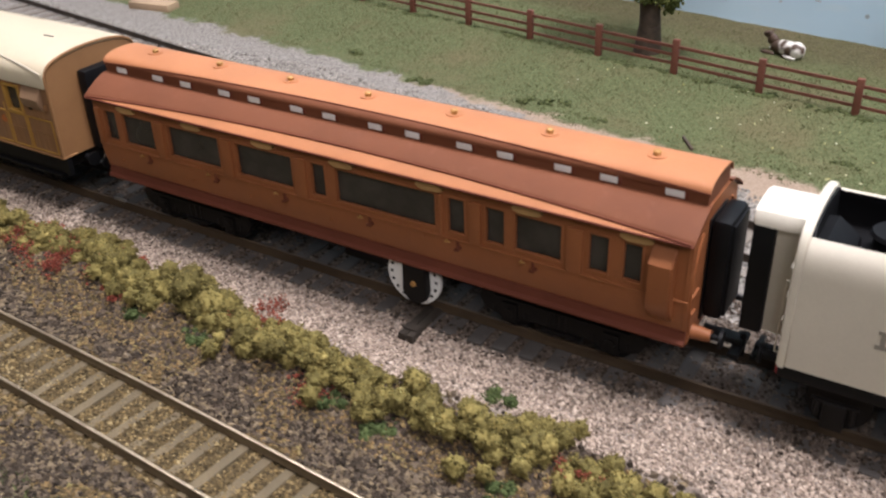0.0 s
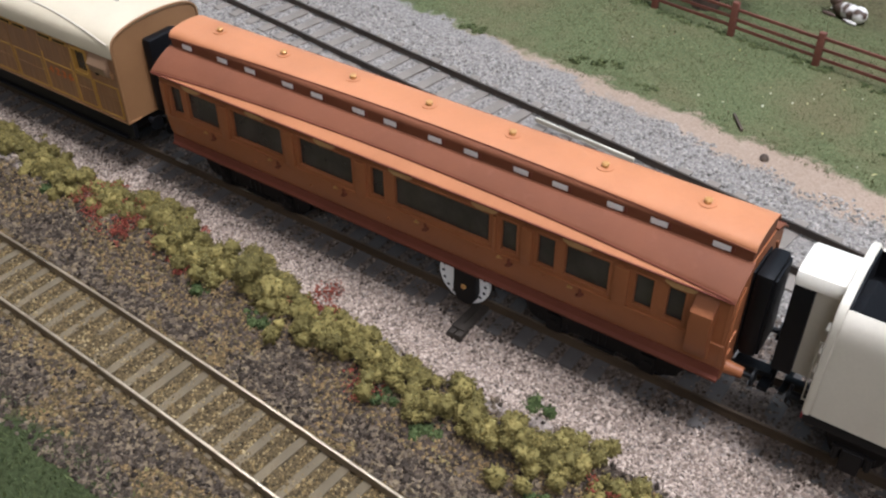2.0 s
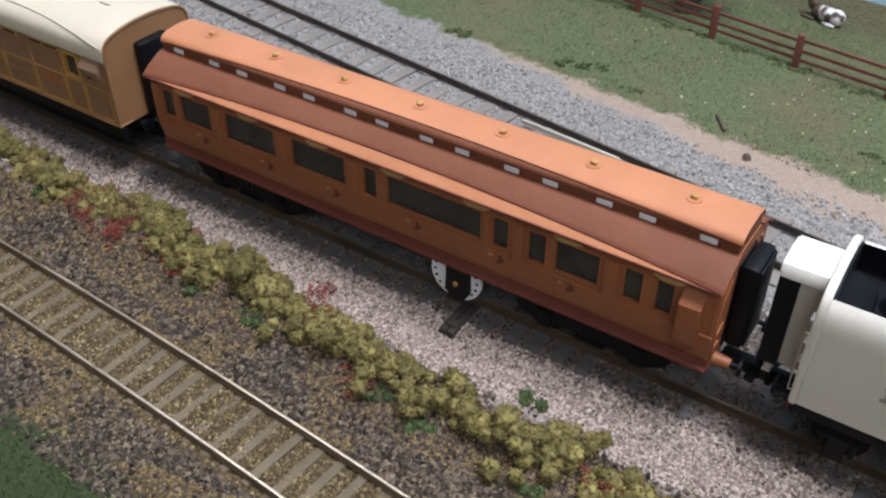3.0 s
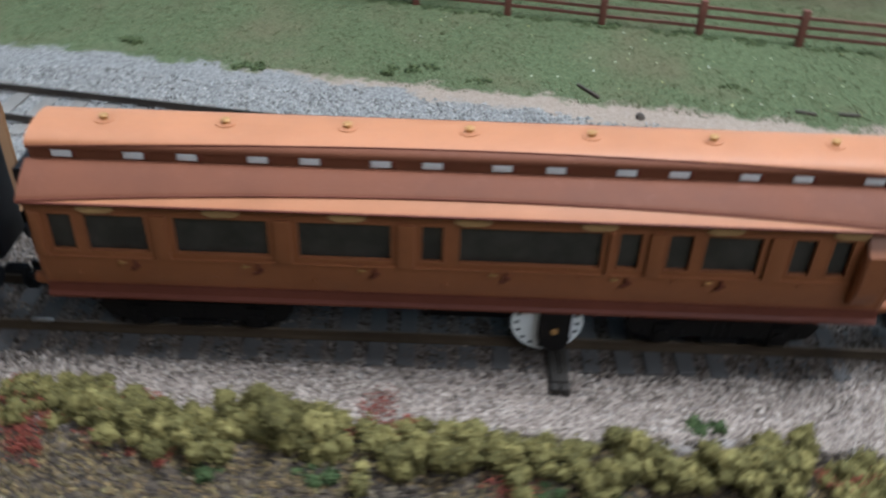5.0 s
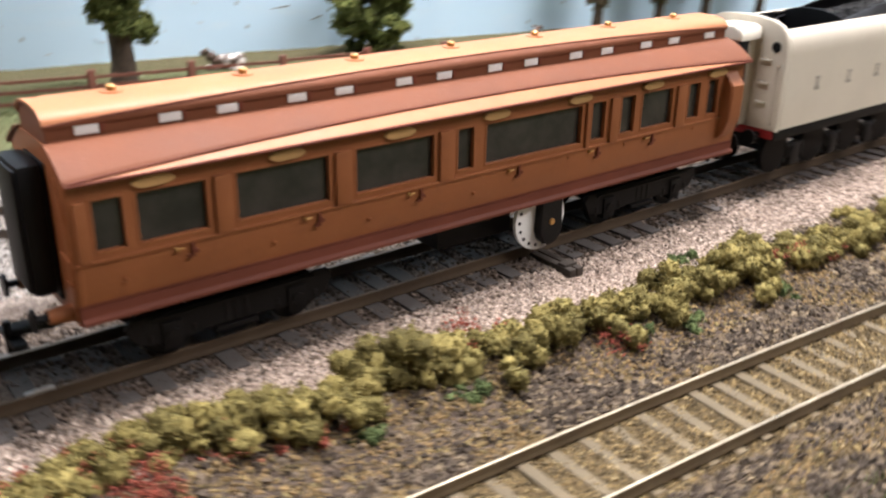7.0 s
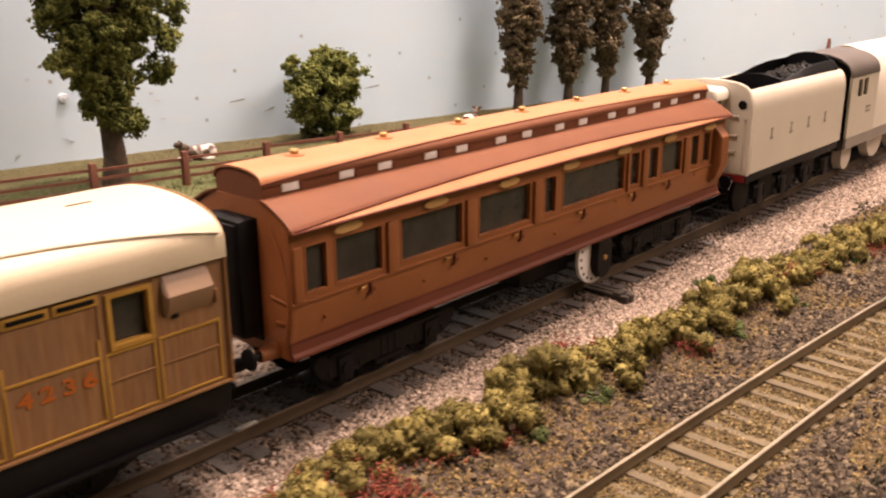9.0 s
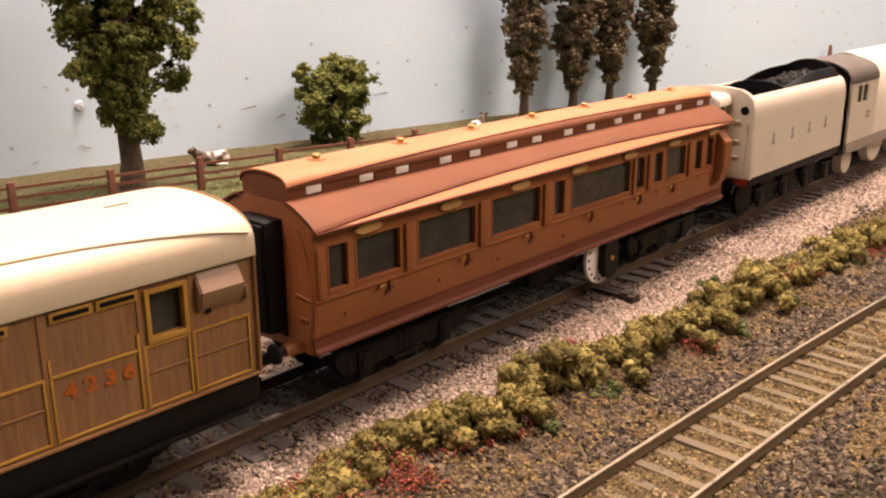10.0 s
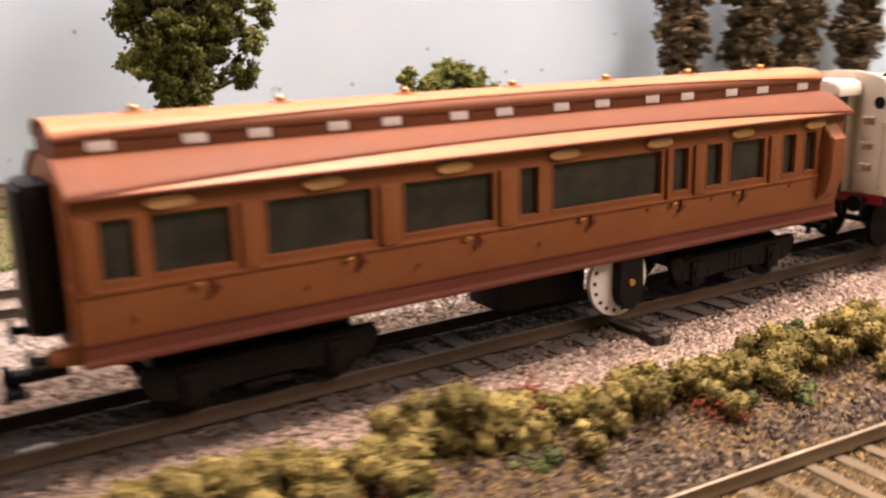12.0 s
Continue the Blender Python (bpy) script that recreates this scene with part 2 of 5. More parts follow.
def ground_mat():
    """one baseboard sheet: cinders, pink ballast, grey ballast, sand, field grass"""
    m, nt, b = nodes_of("layout_ground")
    v = coords(nt)
    sep = nt.nodes.new("ShaderNodeSeparateXYZ")
    nt.links.new(v, sep.inputs[0])
    x, y = math_node(nt, "MULTIPLY", sep.outputs[0], 100.0), math_node(nt, "MULTIPLY", sep.outputs[1], 100.0)
    w1, w2 = noise_tex(nt, v, 60, 5), noise_tex(nt, v, 260, 4)
    fine, coarse = noise_tex(nt, v, 900, 4, 0.75), noise_tex(nt, v, 22, 4)
    yj = math_node(nt, "ADD", y, math_node(nt, "MULTIPLY_ADD", w1, 2.4, math_node(nt, "MULTIPLY_ADD", w2, 1.0, -1.7)))
    cinder = ramp(nt, fine, [(0.3, (0.018, 0.014, 0.01)), (0.5, (0.07, 0.052, 0.039)), (0.7, (0.15, 0.112, 0.082))])
    mustard = ramp(nt, fine, [(0.3, (0.03, 0.023, 0.013)), (0.5, (0.095, 0.068, 0.034)), (0.7, (0.20, 0.14, 0.066))])
    pink = ramp(nt, fine, [(0.3, (0.08, 0.066, 0.056)), (0.5, (0.28, 0.23, 0.195)), (0.7, (0.46, 0.39, 0.335))])
    grey = ramp(nt, fine, [(0.3, (0.095, 0.088, 0.08)), (0.5, (0.265, 0.242, 0.22)), (0.7, (0.43, 0.395, 0.355))])
    sand = ramp(nt, fine, [(0.3, (0.30, 0.22, 0.16)), (0.7, (0.44, 0.34, 0.26))])
    grass = ramp(nt, fine, [(0.25, (0.045, 0.06, 0.025)), (0.5, (0.12, 0.14, 0.065)), (0.75, (0.20, 0.205, 0.10))])
    grass = mixc(nt, math_node(nt, "MULTIPLY", smooth(nt, coarse, 0.45, 0.7), 0.6), grass, (0.17, 0.135, 0.075))
    dgrass = ramp(nt, fine, [(0.3, (0.02, 0.028, 0.01)), (0.7, (0.07, 0.082, 0.034))])
    # the front track leans away from the train with x
    yt = math_node(nt, "ADD", yj, math_node(nt, "MULTIPLY", x, 0.06))
    col = mixc(nt, smooth(nt, yt, -10.6, -9.9), dgrass, mixc(nt, smooth(nt, w1, 0.45, 0.62), cinder, mustard))
    col = mixc(nt, smooth(nt, yt, -8.9, -8.5), col, mustard)
    col = mixc(nt, smooth(nt, yt, -6.3, -5.8), col, cinder)
    col = mixc(nt, smooth(nt, yj, -3.7, -3.2), col, pink)
    ys = math_node(nt, "ADD", yj, math_node(nt, "MULTIPLY", x, 0.14))
    col = mixc(nt, smooth(nt, ys, 3.2, 4.4), col, grey)
    col = mixc(nt, smooth(nt, math_node(nt, "ADD", ys, math_node(nt, "MULTIPLY", x, 0.10)), 11.2, 11.7), col, sand)
    col = mixc(nt, smooth(nt, ys, 12.0, 12.5), col, grass)
    # bare brown strip along the foot of the backdrop
    yw = math_node(nt, "ADD", yj, math_node(nt, "MULTIPLY", x, 0.19))
    col = mixc(nt, math_node(nt, "MULTIPLY", smooth(nt, yw, 21.5, 24.5), 0.8), col, ramp(nt, fine, [(0.3, (0.045, 0.038, 0.02)), (0.7, (0.15, 0.125, 0.068))]))
    # dark band: rail grime plus painted shade of the train, wider behind it
    grime_shade = math_node(nt, "SUBTRACT", 1.0, smooth(nt, math_node(nt, "ABSOLUTE", math_node(nt, "ADD", yj, -1.3)), 2.3, 3.1))
    col = mixc(nt, math_node(nt, "MULTIPLY", grime_shade, 0.75), col, mixc(nt, fine, (0.03, 0.022, 0.017), (0.13, 0.10, 0.08)))
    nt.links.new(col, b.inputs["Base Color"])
    b.inputs["Roughness"].default_value = 0.95
    b.inputs["Specular IOR Level"].default_value = 0.1
    bump(nt, b, fine, 0.9, 0.0012)
    return m


WALL, GROUND = wall_mat(), ground_mat()
ROOM = paint("room_plaster", (0.20, 0.185, 0.17), 0.8, var=0.04, big=3, fine=200)

# ---------------------------------------------------------------- mesh helpers


def box(bm, x0, x1, y0, y1, z0, z1, bevel=0.0):
    vs = [bm.verts.new((x, y, z)) for x in (x0, x1) for y in (y0, y1) for z in (z0, z1)]
    fs = [bm.faces.new([vs[i] for i in q]) for q in ((0, 1, 3, 2), (4, 6, 7, 5), (0, 4, 5, 1), (2, 3, 7, 6), (0, 2, 6, 4), (1, 5, 7, 3))]
    if bevel:
        es = list({e for f in fs for e in f.edges})
        bmesh.ops.bevel(bm, geom=es, offset=bevel, segments=2, affect="EDGES", profile=0.6)


def prism(bm, outline, axis, a, b, bevel=0.0):
    """a closed outline swept along an axis from a to b; outline pairs are the other two axes in order"""
    def at(p, q):
        return {"x": (q, p[0], p[1]), "y": (p[0], q, p[1]), "z": (p[0], p[1], q)}[axis]
    r0 = [bm.verts.new(at(p, a)) for p in outline]
    r1 = [bm.verts.new(at(p, b)) for p in outline]
    n = len(outline)
    fs = [bm.faces.new(r0), bm.faces.new(r1[::-1])]
    fs += [bm.faces.new((r0[i], r1[i], r1[(i + 1) % n], r0[(i + 1) % n])) for i in range(n)]
    if bevel:
        bmesh.ops.bevel(bm, geom=list(fs[0].edges) + list(fs[1].edges), offset=bevel, segments=2, affect="EDGES")


def rod(bm, p0, p1, r0, r1=None, n=12):
    r1 = r0 if r1 is None else r1
    p0, p1 = Vector(p0), Vector(p1)
    d = (p1 - p0).normalized()
    u = d.orthogonal().normalized()
    w = d.cross(u)
    ring = [[bm.verts.new(p + (u * math.cos(a) + w * math.sin(a)) * r) for a in (2 * math.pi * k / n for k in range(n))] for p, r in ((p0, r0), (p1, r1))]
    bm.faces.new(ring[0][::-1])
    bm.faces.new(ring[1])
    for k in range(n):
        bm.faces.new((ring[0][k], ring[0][(k + 1) % n], ring[1][(k + 1) % n], ring[1][k]))


def tube(bm, pts, r, n=6):
    """one round bar along a line of points"""
    pts = [Vector(p) for p in pts]
    rings = []
    for i, p in enumerate(pts):
        d = (pts[min(i + 1, len(pts) - 1)] - pts[max(i - 1, 0)]).normalized()
        u = d.cross(Vector((0.31, 0.17, 0.93))).normalized()
        w = d.cross(u)
        rings.append([bm.verts.new(p + (u * math.cos(a) + w * math.sin(a)) * r) for a in (2 * math.pi * k / n for k in range(n))])
    for q, t in zip(rings, rings[1:]):
        for k in range(n):
            bm.faces.new((q[k], q[(k + 1) % n], t[(k + 1) % n], t[k]))
    bm.faces.new(rings[0][::-1])
    bm.faces.new(rings[-1])


def sheet(bm, rows, down):
    """a thick sheet over a grid of points; down: the vector to its underside"""
    d = Vector(down)
    upper = [[bm.verts.new(p) for p in r] for r in rows]
    lower = [[bm.verts.new(Vector(p) + d) for p in r] for r in rows]
    m, n = len(rows), len(rows[0])
    for g in (upper, lower):
        for i in range(m - 1):
            for j in range(n - 1):
                bm.faces.new((g[i][j], g[i + 1][j], g[i + 1][j + 1], g[i][j + 1]))
    rim = [(i, 0) for i in range(m)] + [(m - 1, j) for j in range(1, n)] + [(i, n - 1) for i in range(m - 2, -1, -1)] + [(0, j) for j in range(n - 2, 0, -1)]
    for (a, b), (c, e) in zip(rim, rim[1:] + rim[:1]):
        bm.faces.new((upper[a][b], upper[c][e], lower[c][e], lower[a][b]))


def finish(bm, name, material, smooth_angle=35):
    bmesh.ops.recalc_face_normals(bm, faces=bm.faces)
    bm.transform(Matrix.Scale(K, 4))
    me = bpy.data.meshes.new(name)
    bm.to_mesh(me)
    bm.free()
    me.materials.append(material)
    if smooth_angle:
        me.shade_smooth()
        me.set_sharp_from_angle(angle=radians(smooth_angle))
    return me


def part(name, bm, material, parent, label="", smooth_angle=35):
    ob = new(name, finish(bm, name, material, smooth_angle))
    ob.parent = parent
    return tagged(ob, label) if label else ob


def thing(name, label, category, at=(0, 0, 0), group="", kind=""):
    ob = new(name)
    ob.empty_display_size = 0.01
    ob.location = [c * K for c in at]
    return tagged(ob, label, category, group, kind)


def solid(name, bm, material, label, category, at=(0, 0, 0), group="", kind="", smooth_angle=35):
    ob = new(name, finish(bm, name, material, smooth_angle))
    ob.location = [c * K for c in at]
    return tagged(ob, label, category, group, kind)


def B():
    return bmesh.new()


def bits(name, places, sizes, material, parent=None, flat=1.0, jitter=0.35, seed=1, leafy=False):
    """thousands of small irregular lumps as one mesh; sizes in cm"""
    rng = np.random.default_rng(seed)
    p = np.asarray(places, float)
    n = len(p)
    base = np.array([(1, 0, 0), (-1, 0, 0), (0, 1, 0), (0, -1, 0), (0, 0, 1), (0, 0, -1)], float)
    tri = np.array([(0, 2, 4), (2, 1, 4), (1, 3, 4), (3, 0, 4), (2, 0, 5), (1, 2, 5), (3, 1, 5), (0, 3, 5)])
    if leafy:
        base = np.array([(1, 1, 1), (1, -1, -1), (-1, 1, -1), (-1, -1, 1)], float) * 0.8
        tri = np.array([(0, 1, 2), (0, 3, 1), (0, 2, 3), (1, 3, 2)])
    m = len(base)
    v = base[None] * (1 + jitter * rng.uniform(-1, 1, (n, m, 1))) * np.asarray(sizes, float).reshape(-1, 1, 1)
    v *= rng.uniform(0.7, 1.3, (n, 1, 3))
    q = rng.normal(size=(n, 4))
    q /= np.linalg.norm(q, axis=1)[:, None]
    a, b, c, d = q.T
    rot = np.stack([1 - 2 * (c * c + d * d), 2 * (b * c - a * d), 2 * (b * d + a * c), 2 * (b * c + a * d), 1 - 2 * (b * b + d * d), 2 * (c * d - a * b), 2 * (b * d - a * c), 2 * (c * d + a * b), 1 - 2 * (b * b + c * c)], 1).reshape(n, 3, 3)
    v = np.einsum("nij,nkj->nki", rot, v)
    v[:, :, 2] *= flat
    v = ((v + p[:, None]) * K).reshape(-1, 3)
    f = (tri[None] + m * np.arange(n)[:, None, None]).reshape(-1, 3)
    me = bpy.data.meshes.new(name)
    me.from_pydata(v.tolist(), [], f.tolist())
    if leafy:
        me.shade_smooth()
    me.materials.append(material)
    ob = new(name, me)
    ob.parent = parent
    return ob


# ---------------------------------------------------------------- ground and walls


def front_y(x):
    return -7.37 - 0.06 * x - 0.0015 * x * x


def back_y(x):
    return 7.75 - 0.155 * x


def fence_y(x):
    return 18.39 - 0.185 * x


def wall_y(x):
    return 26.4 - 0.19 * x


def ground_z(x, y):
    s = lambda lo, hi, v: (lambda t: t * t * (3 - 2 * t))(min(1, max(0, (v - lo) / (hi - lo))))
    z = -0.35 + 0.42 * s(-5.2, -3.6, y)
    z += 0.16 * (s(-2.6, -1.5, y) - s(1.6, 2.8, y))
    g = y + 0.16 * x
    z += 0.10 * s(9.5, 13, g) + 0.33 * s(13, 18.5, g)
    z += 0.05 * noise.noise((x * 0.35, y * 0.35, 0)) + 0.04 * noise.noise((x * 1.7, y * 1.7, 3))
    return z


def build_ground():
    xs = [-220, -150, -100, -70] + [-50 + 0.5 * i for i in range(221)] + [80, 110, 150, 220]
    ys = [-90, -60, -40, -30] + [-22 + 0.4 * i for i in range(131)] + [34, 60]
    verts = [(x * K, y * K, ground_z(x, y) * K) for x in xs for y in ys]
    n = len(ys)
    faces = [(i * n + j, (i + 1) * n + j, (i + 1) * n + j + 1, i * n + j + 1) for i in range(len(xs) - 1) for j in range(n - 1)]
    me = bpy.data.meshes.new("ground")
    me.from_pydata(verts, [], faces)
    me.shade_smooth()
    me.materials.append(GROUND)
    tagged(new("ground", me), "scenic baseboard with ballast, cinders and green field", "ground", kind="structure")


build_ground()


def build_room():
    bm = B()
    for x0, x1 in ((-220, 220),):
        prism(bm, [(x0, wall_y(x0)), (x1, wall_y(x1)), (x1, wall_y(x1) + 1.2), (x0, wall_y(x0) + 1.2)], "z", -4, 126)
    solid("wall_north", bm, WALL, "pale blue painted backdrop board with nicks and scuffs", "wall", kind="structure")
    for name, b in (("wall_south", (-222, 222, -192, -190, -90, 126)), ("wall_east", (220, 222, -190, 90, -90, 126)), ("wall_west", (-222, -220, -190, 90, -90, 126))):
        bm = B()
        box(bm, *b)
        solid(name, bm, ROOM, "plain plastered room wall", "wall", kind="structure")
    bm = B()
    box(bm, -222, 222, -192, 92, 126, 128)
    solid("ceiling", bm, ROOM, "plain pale ceiling", "ceiling", kind="structure")
    bm = B()
    box(bm, -222, 222, -192, 92, -92, -90)
    solid("floor", bm, ROOM, "plain floor under the layout", "floor", kind="structure")


build_room()

# ---------------------------------------------------------------- tracks


def rail_run(name, fy, off, x0, x1, ztop, height, material, parent, step=2.0, top=None):
    """one rail along y = fy(x) + off: foot, web and head"""
    prof = [(-0.055, 0), (0.055, 0), (0.055, 0.03), (0.04, 0.06), (0.04, height - 0.09), (0.042, height - 0.07), (0.042, height), (-0.042, height), (-0.042, height - 0.07), (-0.04, height - 0.09), (-0.04, 0.06), (-0.055, 0.03)]
    bm = B()
    n = max(2, int((x1 - x0) / step) + 1)
    rings = []
    for i in range(n):
        x = x0 + (x1 - x0) * i / (n - 1)
        rings.append([bm.verts.new((x, fy(x) + off + a, ztop - height + b)) for a, b in prof])
    m = len(prof)
    for r, q in zip(rings, rings[1:]):
        for k in range(m):
            bm.faces.new((r[k], q[k], q[(k + 1) % m], r[(k + 1) % m]))
    bm.faces.new(rings[0])
    bm.faces.new(rings[-1][::-1])
    ob = part(name, bm, material, parent)
    if top:
        bm = B()
        crown_of = ((-0.040, -0.009), (-0.012, -0.001), (0.014, 0.003), (0.040, -0.004))
        rows = []
        for i in range(n):
            x = x0 + (x1 - x0) * i / (n - 1)
            rows.append([bm.verts.new((x, fy(x) + off + a, ztop + 0.004 + b)) for a, b in crown_of])
        for r, q in zip(rows, rows[1:]):
            for k in range(3):
                bm.faces.new((r[k], q[k], q[k + 1], r[k + 1]))
        part("rail_head", bm, top, ob, "worn bright rail head", 60)


def sleepers(fy, x0, x1, pitch, length, width, z0, z1, material, parent, seed, centre=0.0):
    rng = random.Random(seed)
    bm = B()
    box(bm, -width / 2, width / 2, -length / 2, length / 2, -(z1 - z0), 0, 0.02)
    me = finish(bm, "sleeper", material, 0)
    x = x0
    while x < x1:
        ob = new("sleeper", me)
        ob.parent = parent
        slope = (fy(x + 0.1) - fy(x - 0.1)) / 0.2
        ob.location = ((x + rng.uniform(-0.02, 0.02)) * K, (fy(x) + centre + rng.uniform(-0.03, 0.03)) * K, (z1 + rng.uniform(-0.025, 0.015)) * K)
        ob.rotation_euler = (0, 0, math.atan(slope) + rng.uniform(-0.02, 0.02))
        x += pitch


main_track = thing("main_track", "brown-sided rails on dark sleepers under the train", "railway track")
rail_run("rail", lambda x: 0.1, -0.82, -60, 70, 0.56, 0.25, MAIN_RAIL, main_track, 10, DULL_RAIL_TOP)
rail_run("rail", lambda x: 0.1, 0.82, -60, 70, 0.56, 0.25, MAIN_RAIL, main_track, 10, DULL_RAIL_TOP)
back_track = thing("siding_track", "weathered siding with dark rails and grey sleepers", "railway track")
rail_run("rail", back_y, -0.93, -60, 45, 0.40, 0.22, DARK_RAIL, back_track, 10)
rail_run("rail", back_y, 0.93, -60, 45, 0.40, 0.22, DARK_RAIL, back_track, 10)
front_track = thing("front_track", "rusty rails half buried in mustard ballast", "railway track")
rail_run("rail", front_y, -0.87, -40, 60, -0.06, 0.22, RAIL, front_track, 1.5, RAIL_TOP)
rail_run("rail", front_y, 0.87, -40, 60, -0.06, 0.22, RAIL, front_track, 1.5, RAIL_TOP)

# ---------------------------------------------------------------- dynamometer coach
WINDOWS = [(-8.44, -7.92), (-7.70, -6.45), (-5.90, -3.99), (-3.40, -1.50), (-0.90, -0.45), (-0.13, 2.76), (3.08, 3.54), (4.08, 4.57), (4.82, 5.96), (6.58, 7.04), (7.36, 7.78)]
SILL, HEAD, HALF = 3.14, 4.05, 1.42
END = 8.80


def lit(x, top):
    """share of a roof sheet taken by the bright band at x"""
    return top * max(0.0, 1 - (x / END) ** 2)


def coach_side(bm, s):
    xs = sorted({-END, END, *[e for w in WINDOWS for e in w]})
    zs = [3.0, SILL, HEAD, 4.46]
    wins = {(a, b) for a, b in WINDOWS}
    for a, b in zip(xs, xs[1:]):
        for z0, z1 in zip(zs, zs[1:]):
            if z0 == SILL and (a, b) in wins:
                continue
            box(bm, a, b, min(s * HALF, s * (HALF - 0.14)), max(s * HALF, s * (HALF - 0.14)), z0, z1)
    bmesh.ops.remove_doubles(bm, verts=bm.verts, dist=0.0005)
    prism(bm, [(s * (HALF - tuck(z)), z) for z in TUCK] + [(s * (HALF - tuck(z) - 0.14), z) for z in TUCK[::-1]], "x", -END, END)


TUCK = (3.0, 2.85, 2.7, 2.55, 2.4, 2.26, 2.14)


def tuck(z):
    """how far the side has curved in at height z, below the waist"""
    return 0.11 * (max(0.0, 3.0 - z) / 0.76) ** 1.8


def coach():
    c = thing("railway_coach", "tan and maroon clerestory model railway coach with dark windows", "railway coach")
    for s in (-1, 1):
        bm = B()
        coach_side(bm, s)
        side = part("side_wall", bm, BROWN, c, "tan painted panelled side", 0)
        y = lambda d: s * (HALF + d)

        def slab(name, x0, x1, z0, z1, d0, d1, material, label="", bevel=0.02):
            bm = B()
            box(bm, x0, x1, min(y(d0), y(d1)), max(y(d0), y(d1)), z0, z1, bevel)
            return part(name, bm, material, side, label)
        # mouldings
        slab("waist_moulding", -END, END, 2.96, 3.02, -0.02, 0.045, BROWN)
        slab("cornice", -END, END, 4.34, 4.42, -0.02, 0.045, BROWN)
        slab("lower_moulding", -END, END, 2.175, 2.21, -0.14, -0.085, SKIRT)
        for a, b in WINDOWS:
            bm = B()
            for x0, x1, z0, z1 in ((a - 0.03, a + 0.012, SILL - 0.04, HEAD + 0.03), (b - 0.012, b + 0.03, SILL - 0.04, HEAD + 0.03), (a + 0.012, b - 0.012, SILL - 0.04, SILL + 0.012), (a + 0.012, b - 0.012, HEAD - 0.012, HEAD + 0.03)):
                box(bm, x0, x1, min(y(-0.1), y(0.012)), max(y(-0.1), y(0.012)), z0, z1, 0.005)
            part("window_frame", bm, BROWN, side)
            bm = B()
            box(bm, a - 0.03, b + 0.03, min(y(-0.13), y(-0.10)), max(y(-0.13), y(-0.10)), SILL - 0.03, HEAD + 0.03)
            part("window_pane", bm, GLASS, side, "dark smoked glazing")
        for a, b in ((-8.74, -8.54), (-6.33, -6.02), (-3.88, -3.52), (-1.39, -1.02), (2.87, 2.98), (3.68, 3.98), (6.09, 6.46)):
            slab("pillar_panel", a, b, SILL - 0.12, HEAD + 0.03, -0.02, 0.075, BROWN, bevel=0.03)
        # brass ventilator plates over the windows
        for k in range(7):
            x = -7.39 + 2.505 * k
            bm = B()
            pts = [(x + 0.25 * math.cos(a) + (0.12 if math.cos(a) > 0 else -0.12), 4.22 + 0.10 * math.sin(a)) for a in (2 * math.pi * i / 20 for i in range(20))]
            prism(bm, pts, "y", y(-0.01), y(0.075), 0.015)
            part("ventilator_plate", bm, DULL_BRASS, side, "dull brass oval ventilator plate")
        # door furniture under the windows
        for x in (-7.1, -4.55, -2.15, 0.55, 3.05, 5.0):
            bm = B()
            rod(bm, (x, y(0), 2.90), (x, y(0.07), 2.90), 0.035)
            rod(bm, (x, y(0.06), 2.90), (x + 0.12, y(0.06), 2.91), 0.022)
            part("door_handle", bm, BRASS, side, "small brass handle")
            bm = B()
            box(bm, x + 0.27, x + 0.33, min(y(0), y(0.05)), max(y(0), y(0.05)), 2.70, 2.98, 0.015)
            rod(bm, (x + 0.36, y(0), 2.80), (x + 0.36, y(0.05), 2.80), 0.042)
            rod(bm, (x + 0.23, y(0), 2.72), (x + 0.23, y(0.05), 2.72), 0.035)
            part("door_hinge", bm, SKIRT, side, "dark bronze catch")
        for x in (-8.0, -5.2, -3.1, -0.4, 2.4, 4.3, 6.9):
            bm = B()
            rod(bm, (x, y(-0.05), 2.55 if x < 2 else 2.86), (x, y(0.025), 2.55 if x < 2 else 2.86), 0.04, 0.03)
            part("boss", bm, BROWN, side)
        # observation ducket at the tender end
        bm = B()
        pts = [(HALF - 0.10, 2.36), (HALF + 0.16, 2.58), (HALF + 0.30, 3.0), (HALF + 0.30, 3.86), (HALF - 0.02, 4.22)]
        prism(bm, [(s * a, b) for a, b in pts], "x", 7.98, 8.50, 0.03)
        part("lookout", bm, BROWN, side, "projecting tan lookout")
        # skirt
        bm = B()
        prism(bm, [(s * (HALF - 0.15), 2.175), (s * (HALF - 0.10), 2.16), (s * (HALF - 0.075), 1.99), (s * (HALF - 0.01), 1.93), (s * (HALF - 0.01), 1.875), (s * (HALF - 0.06), 1.855), (s * (HALF - 0.30), 1.855), (s * (HALF - 0.30), 2.175)], "x", -END, END)
        part("skirt", bm, SKIRT, c, "dark maroon lower skirt")
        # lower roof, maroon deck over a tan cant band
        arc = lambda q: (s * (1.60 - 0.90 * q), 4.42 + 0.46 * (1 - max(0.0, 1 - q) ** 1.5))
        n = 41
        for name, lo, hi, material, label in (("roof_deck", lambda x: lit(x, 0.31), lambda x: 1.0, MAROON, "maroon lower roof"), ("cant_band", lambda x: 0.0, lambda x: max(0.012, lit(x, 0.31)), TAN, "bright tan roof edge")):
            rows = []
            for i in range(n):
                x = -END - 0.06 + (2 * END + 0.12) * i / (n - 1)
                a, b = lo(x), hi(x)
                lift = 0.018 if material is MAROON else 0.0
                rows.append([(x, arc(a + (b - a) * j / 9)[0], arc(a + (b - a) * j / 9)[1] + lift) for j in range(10)])
